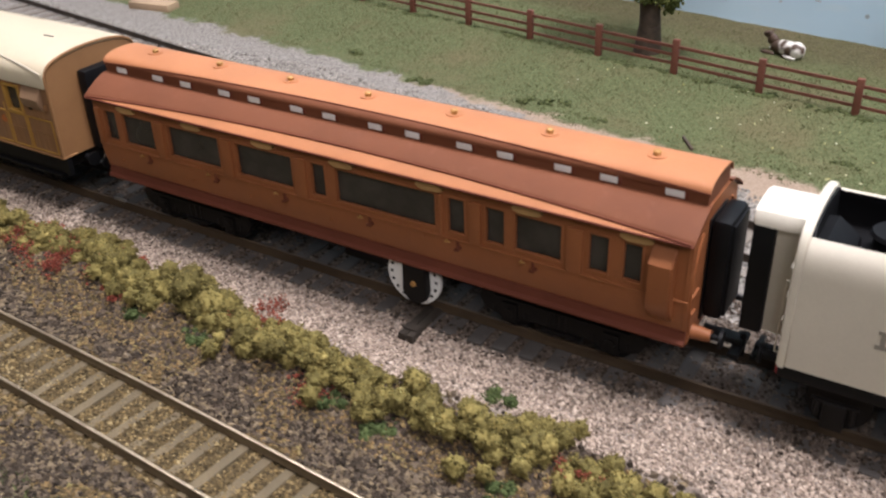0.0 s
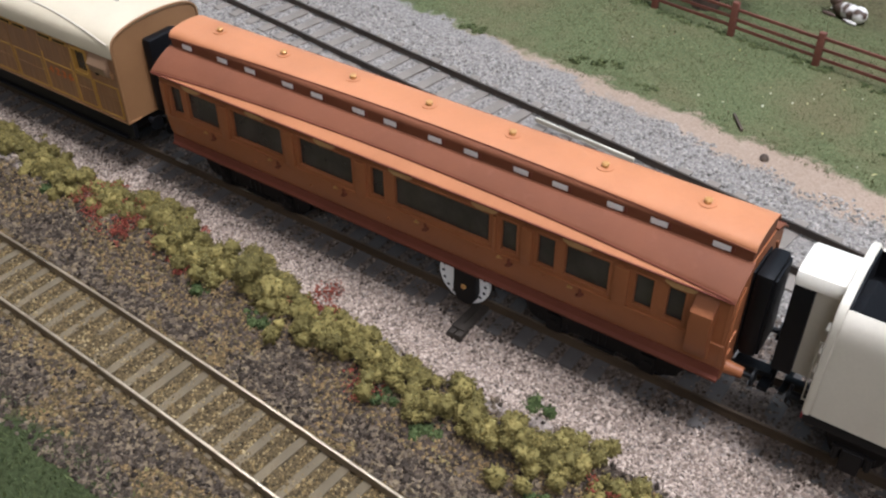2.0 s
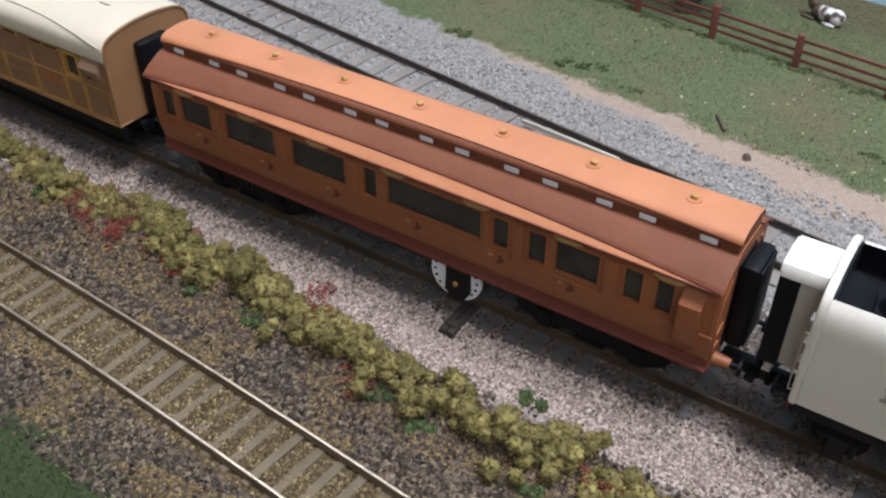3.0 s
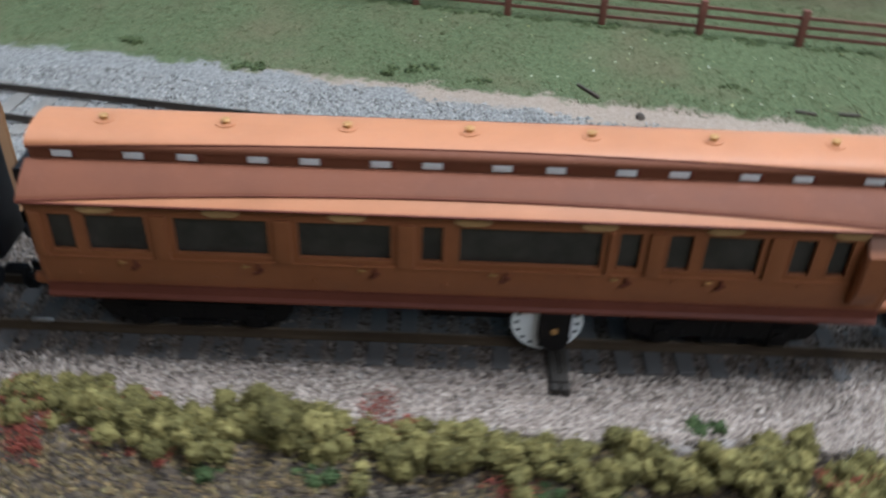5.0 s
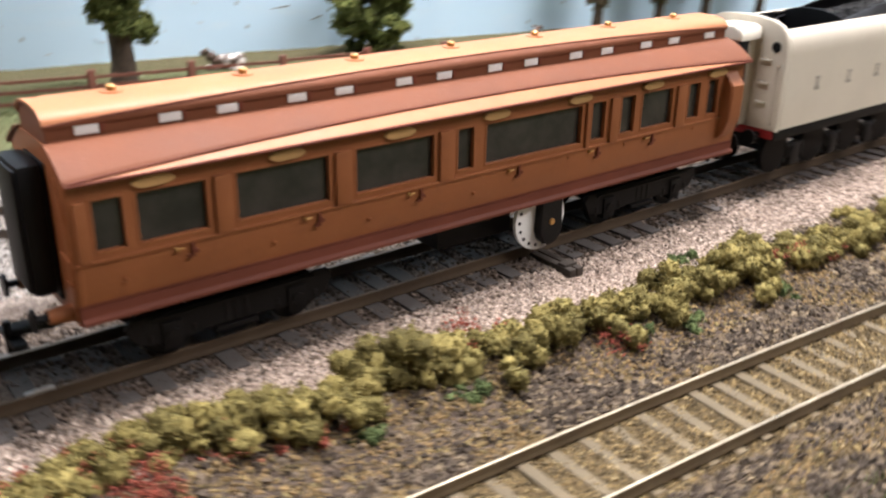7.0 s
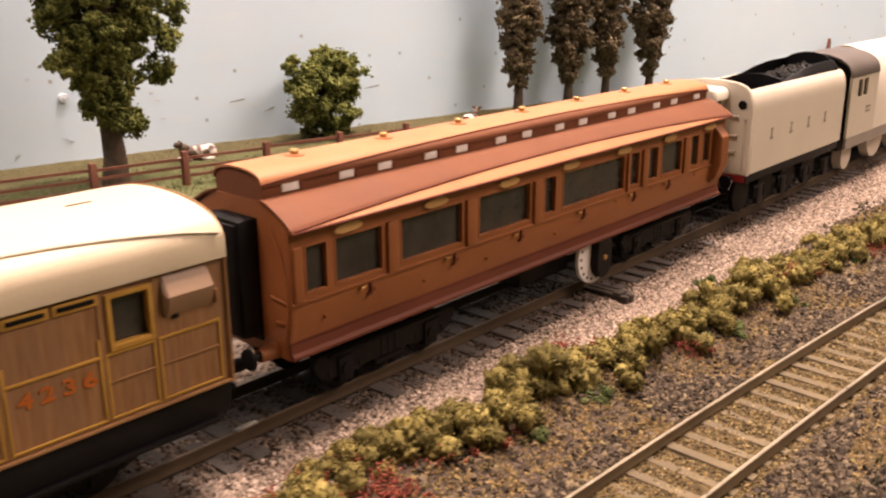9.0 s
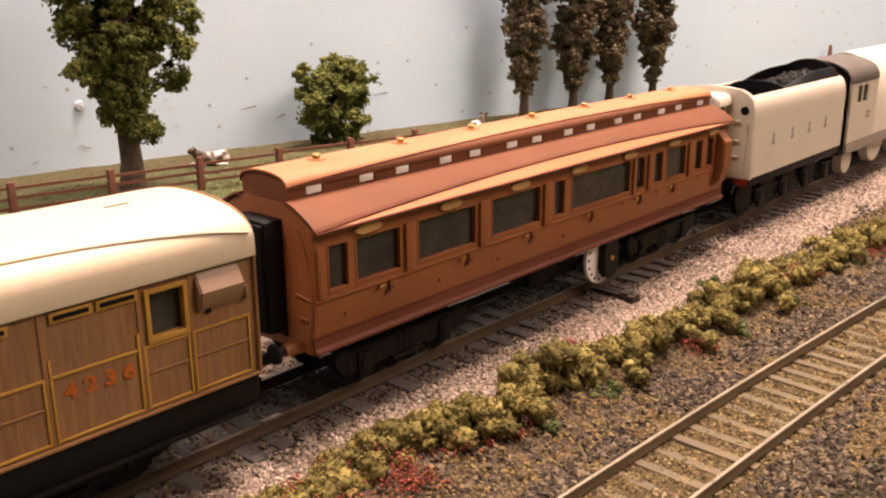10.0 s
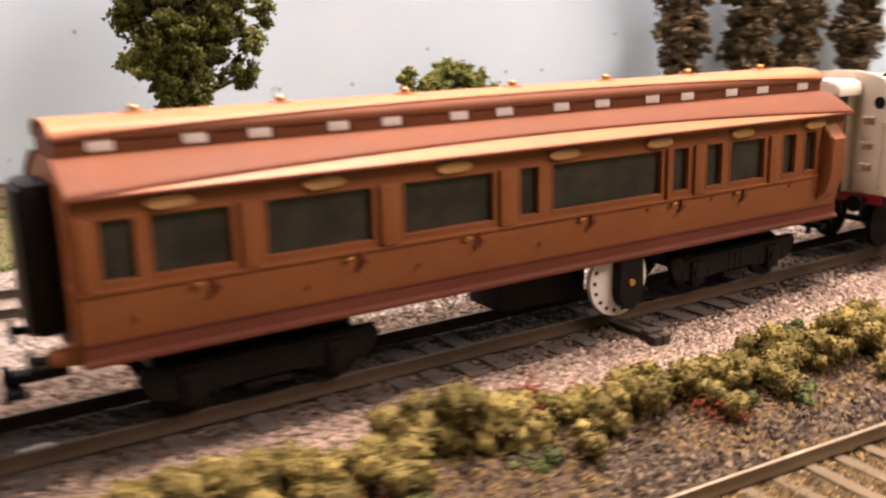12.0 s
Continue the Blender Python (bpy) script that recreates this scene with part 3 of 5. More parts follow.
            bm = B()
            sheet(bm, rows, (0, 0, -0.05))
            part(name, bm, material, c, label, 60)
        bm = B()
        tube(bm, [(x, arc(lit(x, 0.31))[0], arc(lit(x, 0.31))[1] + 0.02) for x in (-END + 2 * END * i / 40 for i in range(41))], 0.024)
        part("rain_strip", bm, SKIRT, c, "thin dark curved rain strip")
        bm = B()
        rod(bm, (-END - 0.05, s * 1.60, 4.40), (END + 0.05, s * 1.60, 4.40), 0.03, n=8)
        part("gutter", bm, SKIRT, c)
        # clerestory wall with its small panes
        bm = B()
        box(bm, -END + 0.08, END - 0.08, min(s * 0.70, s * 0.62), max(s * 0.70, s * 0.62), 4.80, 5.22)
        cw = part("clerestory_wall", bm, MAROON, c, "maroon clerestory side")
        for x in (-8.12, -6.69, -5.62, -4.21, -3.17, -1.75, -0.72, 0.67, 1.74, 3.15, 4.20, 5.60, 6.66, 8.09):
            bm = B()
            box(bm, x - 0.20, x + 0.20, min(s * 0.70, s * 0.722), max(s * 0.70, s * 0.722), 4.945, 5.125, 0.02)
            part("clerestory_pane", bm, WHITE, cw, "white clerestory pane")
            bm = B()
            box(bm, x + 0.21, x + 0.29, min(s * 0.70, s * 0.735), max(s * 0.70, s * 0.735), 4.945, 5.125, 0.01)
            part("clerestory_pane_edge", bm, SKIRT, cw)
        bm = B()
        box(bm, -END, END, min(s * 0.70, s * 0.76), max(s * 0.70, s * 0.76), 4.86, 4.90, 0.01)
        part("clerestory_base_bead", bm, MAROON, cw)
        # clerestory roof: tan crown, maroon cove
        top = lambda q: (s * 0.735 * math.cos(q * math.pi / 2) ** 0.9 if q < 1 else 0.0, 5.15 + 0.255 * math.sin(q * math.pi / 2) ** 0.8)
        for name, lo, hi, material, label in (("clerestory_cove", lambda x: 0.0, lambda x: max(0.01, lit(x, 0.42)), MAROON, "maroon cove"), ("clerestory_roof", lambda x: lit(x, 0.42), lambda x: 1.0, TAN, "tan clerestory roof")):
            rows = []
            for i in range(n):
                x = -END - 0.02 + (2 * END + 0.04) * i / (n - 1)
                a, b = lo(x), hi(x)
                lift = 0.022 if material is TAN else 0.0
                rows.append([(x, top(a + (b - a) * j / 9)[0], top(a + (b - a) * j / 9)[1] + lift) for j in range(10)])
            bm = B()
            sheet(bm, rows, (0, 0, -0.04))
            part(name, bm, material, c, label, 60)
        bm = B()
        tube(bm, [(x, top(lit(x, 0.42))[0], top(lit(x, 0.42))[1] + 0.012) for x in (-END + 2 * END * i / 40 for i in range(41))], 0.016)
        part("clerestory_rain_strip", bm, SKIRT, c)
    # ends
    for e in (-1, 1):
        bm = B()
        half_end = [(HALF - 0.14, 1.86)] + [(HALF - 0.02 - tuck(z), z) for z in TUCK[::-1]] + [(HALF - 0.02, 4.42), (1.2, 4.58), (0.95, 4.74), (0.72, 4.85)]
        prism(bm, half_end + [(-a, b) for a, b in half_end[::-1]], "x", e * (END - 0.12), e * (END + 0.01))
        end = part("end_wall", bm, BROWN, c, "tan end wall")
        bm = B()
        prism(bm, [(-0.70, 4.80), (0.70, 4.80), (0.71, 5.18), (0.60, 5.30), (0, 5.38), (-0.60, 5.30), (-0.71, 5.18)], "x", e * (END - 0.1), e * (END - 0.02))
        part("clerestory_end", bm, MAROON, end)
        for s in (-1, 1):
            bm = B()
            tube(bm, [(e * (END - 0.07), s * (HALF - 0.085 - tuck(max(z, 2.14))), z) for z in (1.86,) + TUCK[::-1] + (4.42,)], 0.095, 14)
            part("corner_post", bm, BROWN, end)
            bm = B()
            f = lambda a: (e * (END + 0.03), s * (1.34 - 0.40 * a ** 2.5), 3.0 + 1.4 * a)
            tube(bm, [(e * (END + 0.03), s * (1.34 - tuck(z)), z) for z in TUCK[:0:-1]] + [f(k / 10) for k in range(11)], 0.03)
            rod(bm, (e * (END + 0.03), s * 1.36, 3.0), (e * (END + 0.03), s * 0.85, 3.06), 0.025, n=6)
            part("end_beading", bm, BROWN, end)
            bm = B()
            rod(bm, (e * END, s * 0.88, 1.98), (e * (END + 0.42), s * 0.88, 1.98), 0.17, 0.13, 16)
            sh = part("buffer_shank", bm, BROWN, c, "tan buffer housing")
            bm = B()
            rod(bm, (e * (END + 0.42), s * 0.88, 1.98), (e * (END + 0.62), s * 0.88, 1.98), 0.07, n=12)
            rod(bm, (e * (END + 0.62), s * 0.88, 1.98), (e * (END + 0.68), s * 0.88, 1.98), 0.22, 0.20, 20)
            part("buffer_head", bm, BLACK, sh, "black round buffer head")
            bm = B()
            box(bm, min(e * END, e * (END + 0.05)), max(e * END, e * (END + 0.05)), min(s * 0.95, s * 1.2), max(s * 0.95, s * 1.2), 2.55, 2.60, 0.01)
            part("end_step", bm, BROWN, end)
        bm = B()
        box(bm, min(e * END, e * (END + 0.06)), max(e * END, e * (END + 0.06)), -0.54, 0.54, 2.08, 4.52, 0.03)
        g = part("gangway", bm, BLACK, c, "black corridor bellows")
        bm = B()
        box(bm, min(e * (END + 0.06), e * (END + 0.50)), max(e * (END + 0.06), e * (END + 0.50)), -0.60, 0.60, 2.20, 4.56, 0.16)
        part("bellows", bm, BLACK, g)
        bm = B()
        box(bm, min(e * (END + 0.46), e * (END + 0.54)), max(e * (END + 0.46), e * (END + 0.54)), -0.50, 0.50, 2.3, 4.46, 0.03)
        part("gangway_plate", bm, BLACK, g)
        bm = B()
        box(bm, min(e * END, e * (END + 0.9)), max(e * END, e * (END + 0.9)), -0.16, 0.16, 1.42, 1.58, 0.03)
        box(bm, min(e * (END + 0.7), e * (END + 0.95)), max(e * (END + 0.7), e * (END + 0.95)), -0.5, 0.5, 1.30, 1.42, 0.03)
        rod(bm, (e * (END + 0.9), 0, 1.1), (e * (END + 0.9), 0, 1.7), 0.07)
        part("coupling", bm, BLACK, c, "black hook coupling")
    # roof ventilators
    for k in range(7):
        x = (k - 3) * 2.47
        bm = B()
        rod(bm, (x, 0, 5.37), (x, 0, 5.445), 0.22, 0.20, 20)
        v = part("roof_ventilator", bm, TAN, c, "small roof ventilator with brass cap")
        bm = B()
        rod(bm, (x, 0, 5.42), (x, 0, 5.52), 0.085, 0.08, 10)
        rod(bm, (x, 0, 5.52), (x, 0, 5.545), 0.10, 0.07, 10)
        part("cap", bm, BRASS, v, "brass cap")
    # floor and underframe
    bm = B()
    box(bm, -END + 0.1, END - 0.1, -1.1, 1.1, 1.84, 2.1)
    part("underframe", bm, CHASSIS, c, "black underframe")
    bm = B()
    box(bm, -0.75, 1.45, -0.60, 0.55, 1.0, 1.84, 0.08)
    part("instrument_box", bm, CHASSIS, c, "black box under the floor")
    # measuring wheel
    bm = B()
    rod(bm, (1.87, -1.16, 1.41), (1.87, -1.06, 1.41), 0.78, 0.78, 48)
    w = part("measuring_wheel", bm, WHITE, c, "white measuring wheel with a ring of holes")
    for k in range(18):
        a = 2 * math.pi * k / 18
        bm = B()
        x, z = 1.87 + 0.66 * math.cos(a), 1.41 + 0.66 * math.sin(a)
        rod(bm, (x, -1.172, z), (x, -1.155, z), 0.045, n=8)
        part("rim_hole", bm, BLACK, w)
    bm = B()
    pts = [(2.02 + 0.34 * math.cos(a), 1.12 + 0.34 * math.sin(a)) for a in (math.pi + math.pi * i / 14 for i in range(15))]
    prism(bm, pts + [(2.36, 1.88), (1.68, 1.88)], "y", -1.40, -1.16, 0.03)
    hub = part("wheel_bracket", bm, CHASSIS, c, "dark bracket over the measuring wheel")
    bm = B()
    rod(bm, (2.01, -1.40, 1.37), (2.01, -1.44, 1.37), 0.08, 0.07, 12)
    part("axle_bolt", bm, BRASS, hub, "brass axle bolt")
    for cx in (-5.85, 5.75):
        bogie(c, cx, 4.3, 0.55)
    return c


def bogie(parent, cx, length, r, wheels=2, y=0.1, half=0.98):
    bm = B()
    box(bm, cx - length * 0.42, cx + length * 0.42, y - 0.6, y + 0.6, 1.30, 1.62, 0.05)
    bg = part("bogie", bm, CHASSIS, parent, "black bogie")
    axles = [cx + length * 0.30 * t for t in ((-1, 1) if wheels == 2 else (-1, 0, 1))]
    for s in (-1, 1):
        yy = y + s * half
        bm = B()
        pts = [(cx - length / 2, 1.34), (cx - length / 2 + 0.12, 1.52), (cx + length / 2 - 0.12, 1.52), (cx + length / 2, 1.34), (cx + length * 0.46, 1.02), (cx + length * 0.40, 0.92), (cx + length * 0.20, 0.92), (cx + length * 0.14, 1.0), (cx - length * 0.14, 1.0), (cx - length * 0.20, 0.92), (cx - length * 0.40, 0.92), (cx - length * 0.46, 1.02)]
        prism(bm, pts, "y", yy - 0.06, yy + 0.06, 0.02)
        for a in axles:
            box(bm, a - 0.20, a + 0.20, yy - 0.12, yy + 0.12, 0.80, 1.34, 0.04)
            rod(bm, (a, yy - 0.16, 1.08), (a, yy + 0.16, 1.08), 0.13, n=12)
            for k in range(4):
                rod(bm, (a + (-0.42 if k % 2 else 0.42), yy, 1.0 + 0.08 * (k // 2)), (a + (-0.42 if k % 2 else 0.42), yy, 1.07 + 0.08 * (k // 2)), 0.085, n=10)
        for k in (-1, 0, 1):
            rod(bm, (cx + 0.2 * k, yy, 1.0), (cx + 0.2 * k, yy, 1.42), 0.085, n=10)
        box(bm, cx - 0.42, cx + 0.42, yy - 0.10, yy + 0.10, 0.84, 0.94, 0.02)
        box(bm, cx - length * 0.40, cx + length * 0.40, yy - 0.10, yy + 0.10, 1.40, 1.47, 0.02)
        part("bogie_side_frame", bm, CHASSIS, bg)
    for a in axles:
        bm = B()
        for s in (-1, 1):
            rod(bm, (a, y + s * 0.70, 0.56 + r), (a, y + s * 0.84, 0.56 + r), r, r * 0.97, 24)
        rod(bm, (a, y - 0.75, 0.56 + r), (a, y + 0.75, 0.56 + r), 0.08, n=8)
        part("wheelset", bm, BLACK, bg, "black wheels on their axle")


coach()

# ---------------------------------------------------------------- brake van


def van():
    c = thing("brake_van", "faded teak brake van with cream roof and yellow lining", "railway van")
    X0, X1, H = -33.0, -10.40, 1.68
    wx0, wx1, wz0, wz1 = -12.48, -11.84, 3.46, 4.22
    for s in (-1, 1):
        bm = B()
        lo, hi = min(s * H, s * (H - 0.12)), max(s * H, s * (H - 0.12))
        for x0, x1, z0, z1 in ((X0, wx0, 2.22, 4.50), (wx1, X1, 2.22, 4.50), (wx0, wx1, 2.22, wz0), (wx0, wx1, wz1, 4.50)):
            box(bm, x0, x1, lo, hi, z0, z1)
        side = part("side_wall", bm, TEAK, c, "faded teak side", 0)

        def strip(name, x0, x1, z0, z1, d=0.03, material=LINING, label="", d0=-0.01, bevel=0.008):
            bm = B()
            box(bm, x0, x1, min(s * (H + d0), s * (H + d)), max(s * (H + d0), s * (H + d)), z0, z1, bevel)
            return part(name, bm, material, side, label)
        bm = B()
        box(bm, wx0, wx1, min(s * (H - 0.14), s * (H - 0.11)), max(s * (H - 0.14), s * (H - 0.11)), wz0, wz1)
        part("window_pane", bm, GLASS, side, "dark window")
        bm = B()
        for x0, x1, z0, z1 in ((wx0 - 0.07, wx0 + 0.01, wz0 - 0.09, wz1 + 0.07), (wx1 - 0.01, wx1 + 0.07, wz0 - 0.09, wz1 + 0.07), (wx0, wx1, wz0 - 0.09, wz0 + 0.01), (wx0, wx1, wz1 - 0.01, wz1 + 0.07)):
            box(bm, x0, x1, min(s * (H - 0.1), s * (H + 0.05)), max(s * (H - 0.1), s * (H + 0.05)), z0, z1, 0.01)
        part("window_frame", bm, LINING, side, "yellow window frame")
        # lining: door bay, end bay, then equal bays along the van
        bays = [(-11.70, -10.58), (-12.62, -11.80), (-14.18, -12.72)]
        x = -14.30
        while x > X0 + 1.6:
            bays.append((x - 1.48, x))
            x -= 1.60
        for k, (a, b) in enumerate(bays):
            for z0, z1 in ((3.31, 3.355), (2.265, 2.305)) if k == 2 else ((3.31, 3.355), (2.865, 2.895), (2.265, 2.305)):
                strip("lining_strip", a, b, z0, z1, material=LINING if z0 > 3 or z0 < 2.5 else TEAK_TRIM)
            for xx in (a, b):
                strip("lining_strip", xx - 0.022, xx + 0.022, 2.26, 3.62 if k == 2 else 3.36)
        for a in (-11.72, -12.66, -14.25, -15.9, -17.5, -19.1, -20.7):
            strip("pillar", a - 0.035, a + 0.035, 2.24, 4.46, 0.02, TEAK_TRIM)
        for a, b in ((-14.10, -13.42), (-13.36, -12.66), (-16.2, -15.5), (-15.4, -14.7)):
            strip("louvre_frame", a, b, 4.17, 4.34, 0.035)
            strip("louvre_slot", a + 0.06, b - 0.06, 4.22, 4.29, 0.05, BLACK, d0=0.0)
        # guard's lookout
        bm = B()
        prism(bm, [(s * (H - 0.02), 4.38), (s * (H + 0.19), 4.02), (s * (H + 0.15), 3.80), (s * (H - 0.02), 3.60)], "x", -11.60, -10.72, 0.03)
        part("lookout", bm, TEAK_PALE, side, "projecting guard's lookout")
        strip("lookout_window", -11.45, -11.34, 3.60, 3.78, 0.05, BLACK)
        strip("grab_handle", -10.66, -10.60, 3.66, 3.90, 0.10, TEAK_TRIM)
        # running number
        if s < 0:
            for k, ch in enumerate("4236"):
                cu = bpy.data.curves.new("number", "FONT")
                cu.body, cu.size, cu.extrude, cu.offset = ch, 1.0, 0.016, 0.02
                tmp = new("number", cu)
                me = bpy.data.meshes.new_from_object(tmp)
                bpy.data.objects.remove(tmp)
                me.materials.append(NUMBER_RED)
                ob = new("number_figure", me)
                ob.parent = side
                ob.matrix_local = pose((-14.02 + 0.33 * k) * K, -(H + 0.014) * K, 2.93 * K, 90, 0, 0) @ Matrix.Diagonal((0.46 * K, 0.34 * K, 0.4 * K, 1))
                tagged(ob, "red figure")
        # eaves and solebar
        bm = B()
        box(bm, X0, X1 + 0.05, min(s * 1.2, s * (H + 0.06)), max(s * 1.2, s * (H + 0.03)), 2.165, 2.218, 0.015)
        part("lower_edge", bm, TEAK_TRIM, c)
        bm = B()
        box(bm, X0, X1 + 0.02, min(s * 1.45, s * 1.62), max(s * 1.45, s * 1.62), 1.58, 2.165, 0.03)
        box(bm, X0, X1 - 0.3, min(s * 1.50, s * 1.72), max(s * 1.50, s * 1.72), 1.50, 1.58, 0.02)
        part("solebar", bm, BLACK, c, "black solebar")
    # roof: one cream arch with a rain strip on each side
    prof = [(1.76 * math.cos(a), 4.46 + 0.86 * math.sin(a) ** 0.52) for a in (math.pi * i / 28 for i in range(29))]
    bm = B()
    rows = []
    for i, x in enumerate([X0, -25, -18, X1 - 0.5, X1 - 0.15, X1 + 0.02]):
        f = 1.0 if i < 4 else (0.985 if i == 4 else 0.95)
        rows.append([(x, yy, 4.46 + (zz - 4.46) * f) for yy, zz in prof])
    sheet(bm, rows, (0, 0, -0.06))
    roof = part("roof", bm, CREAM_ROOF, c, "cream arched roof", 50)
    for s in (-1, 1):
        bm = B()
        line = []
        for i in range(41):
            x = X0 + (X1 - 0.1 - X0) * i / 40
            t = min(1, max(0, (-10.4 - x) / 4.6))
            a = 0.17 + 0.52 * (1 - (1 - t) ** 2)
            line.append((x, s * 1.77 * math.cos(a), 4.47 + 0.86 * math.sin(a) ** 0.52))
        tube(bm, line, 0.032)
        part("rain_strip", bm, RAIN_STRIP, roof)
    bm = B()
    box(bm, -12.2, -11.75, -0.13, -0.07, 5.30, 5.335, 0.01)
    part("roof_slot", bm, GREY_ROOF, roof, "small dark roof fitting")
    bm = B()
    arch = [(1.68 * math.cos(a), 4.44 + 0.80 * math.sin(a) ** 0.52) for a in (math.pi * i / 20 for i in range(21))]
    prism(bm, [(-H + 0.02, 2.16), (H - 0.02, 2.16)] + [(a * 0.985, b) for a, b in arch], "x", X1 - 0.14, X1 + 0.01)
    end = part("end_wall", bm, TEAK_TRIM, c, "teak end wall")
    bm = B()
    rim = [(1.72 * math.cos(a), 4.44 + 0.83 * math.sin(a) ** 0.52) for a in (math.pi * i / 20 for i in range(21))]
    tube(bm, [(X1, 1.70, 2.18), (X1, 1.70, 4.40)] + [(X1, a, b) for a, b in rim] + [(X1, -1.70, 4.40), (X1, -1.70, 2.18)], 0.045)
    part("end_rim", bm, TEAK_TRIM, end)
    bm = B()
    box(bm, X1 + 0.01, X1 + 0.42, -0.62, 0.62, 2.15, 4.66, 0.15)
    part("gangway", bm, BLACK, c, "black corridor bellows")
    for y in (-0.9, 0.9):
        bm = B()
        rod(bm, (X1, y, 1.95), (X1 + 0.30, y, 1.95), 0.10, n=12)
        rod(bm, (X1 + 0.30, y, 1.95), (X1 + 0.36, y, 1.95), 0.22, n=20)
        part("buffer", bm, BLACK, c, "black buffer")
    bm = B()
    box(bm, X1, X1 + 0.5, -0.14, 0.14, 1.40, 1.54, 0.03)
    part("coupling", bm, BLACK, c)
    bm = B()
    box(bm, X0 + 0.2, X1 - 0.2, -1.5, 1.5, 1.75, 2.12)
    part("underframe", bm, CHASSIS, c)
    for cx in (-13.9, -28.0):
        bogie(c, cx, 4.4, 0.55)


van()

# ---------------------------------------------------------------- tender and engine


def tender():
    c = thing("tender", "cream streamlined corridor tender with black coal space", "tender")
    X0, X1, H = 10.72, 19.3, 1.45
    prof = [(H, 2.18), (H, 4.28), (H - 0.02, 4.52), (H - 0.07, 4.72), (H - 0.16, 4.88), (H - 0.28, 4.98), (H - 0.34, 4.95), (H - 0.24, 4.84), (H - 0.15, 4.66), (H - 0.12, 4.4), (H - 0.12, 2.18)]
    lining = [(H - 0.36, 4.965), (H - 0.345, 4.93), (H - 0.26, 4.84), (H - 0.17, 4.66), (H - 0.14, 4.4), (H - 0.14, 4.2), (H - 0.20, 4.2), (H - 0.20, 4.4), (H - 0.23, 4.66), (H - 0.32, 4.84)]
    for s in (-1, 1):
        bm = B()
        prism(bm, [(s * a, b) for a, b in prof], "x", X0 + 0.145, X1)
        side = part("side_sheet", bm, CREAM, c, "cream tender side curving in at the top", 50)
        bm = B()
        prism(bm, [(s * a, b) for a, b in lining], "x", X0 + 0.15, 13.9)
        part("inner_lining", bm, BLACK, side, "black inside of the tender side", 50)
        # row of four plain grey letter blocks
        for k, x in enumerate((12.45, 14.15, 15.75, 17.4)):
            bm = B()
            y0, y1 = min(s * (H - 0.01), s * (H + 0.012)), max(s * (H - 0.01), s * (H + 0.012))
            box(bm, x - 0.045, x + 0.045, y0, y1, 3.16, 3.56)
            box(bm, x - 0.12, x - 0.046, y0, y1, 3.16, 3.26)
            box(bm, x + 0.046, x + 0.12, y0, y1, 3.16, 3.26)
            box(bm, x - 0.10, x - 0.046, y0, y1, 3.49, 3.56)
            box(bm, x + 0.046, x + 0.10, y0, y1, 3.49, 3.56)
            part("letter_block", bm, LETTER_GREY, side, "grey lettering block")
        bm = B()
        box(bm, X0, X1, min(s * 1.0, s * 1.40), max(s * 1.0, s * 1.40), 1.86, 2.18, 0.03)
        part("frame_plate", bm, BLACK, c, "black frame")
        for k in range(4):
            x = 11.9 + 2.05 * k
            bm = B()
            box(bm, x - 0.22, x + 0.22, min(s * 1.32, s * 1.46), max(s * 1.32, s * 1.46), 1.0, 1.62, 0.04)
            for d in (-0.34, 0.34):
                rod(bm, (x + d, s * 1.38, 1.25), (x + d, s * 1.38, 1.62), 0.07, n=8)
            box(bm, x - 0.45, x + 0.45, min(s * 1.34, s * 1.42), max(s * 1.34, s * 1.42), 1.56, 1.66, 0.02)
            part("axle_guard", bm, CHASSIS, c)
    for k in range(4):
        x = 11.9 + 2.05 * k
        bm = B()
        for s in (-1, 1):
            rod(bm, (x, 0.1 + s * 0.70, 1.21), (x, 0.1 + s * 0.86, 1.21), 0.65, n=24)
        rod(bm, (x, -0.65, 1.21), (x, 0.85, 1.21), 0.09, n=8)
        part("wheelset", bm, CHASSIS, c, "black wheels on their axle")
    # rear bulkhead with rounded shoulders
    bm = B()
    top = [(-H, 4.34), (-H + 0.03, 4.62), (-1.33, 4.90), (-1.18, 5.08), (-0.9, 5.20), (-0.4, 5.26), (0, 5.27), (0.4, 5.26), (0.9, 5.20), (1.18, 5.08), (1.33, 4.90), (H - 0.03, 4.62), (H, 4.34)]
    prism(bm, [(H, 2.14), (-H, 2.14)] + top, "x", X0 - 0.04, X0 + 0.14, 0.03)
    rear = part("rear_bulkhead", bm, CREAM, c, "cream rear bulkhead")
    bm = B()
    prism(bm, [(H - 0.16, 4.2), (-H + 0.16, 4.2)] + [(a * 0.93, b - 0.07) for a, b in top], "x", X0 + 0.142, X0 + 0.19)
    part("bulkhead_lining", bm, BLACK, rear, "black inner face")
    bm = B()
    hood = [(-0.62, 4.68), (-0.62, 4.84), (-0.54, 4.98), (-0.36, 5.06), (0.36, 5.06), (0.58, 5.00), (0.70, 4.88), (0.72, 4.68)]
    prism(bm, hood, "x", X0 - 1.06, X0 - 0.02, 0.04)
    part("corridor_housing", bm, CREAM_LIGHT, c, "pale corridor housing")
    bm = B()
    box(bm, X0 - 1.04, X0 - 0.60, -0.60, 0.68, 2.2, 4.676, 0.03)
    part("gangway", bm, BLACK, c, "black corridor plate")
    bm = B()
    box(bm, X0 - 0.60, X0 - 0.04, -0.44, 0.44, 2.2, 4.676)
    part("corridor_wall", bm, CREAM, c, "cream corridor wall")
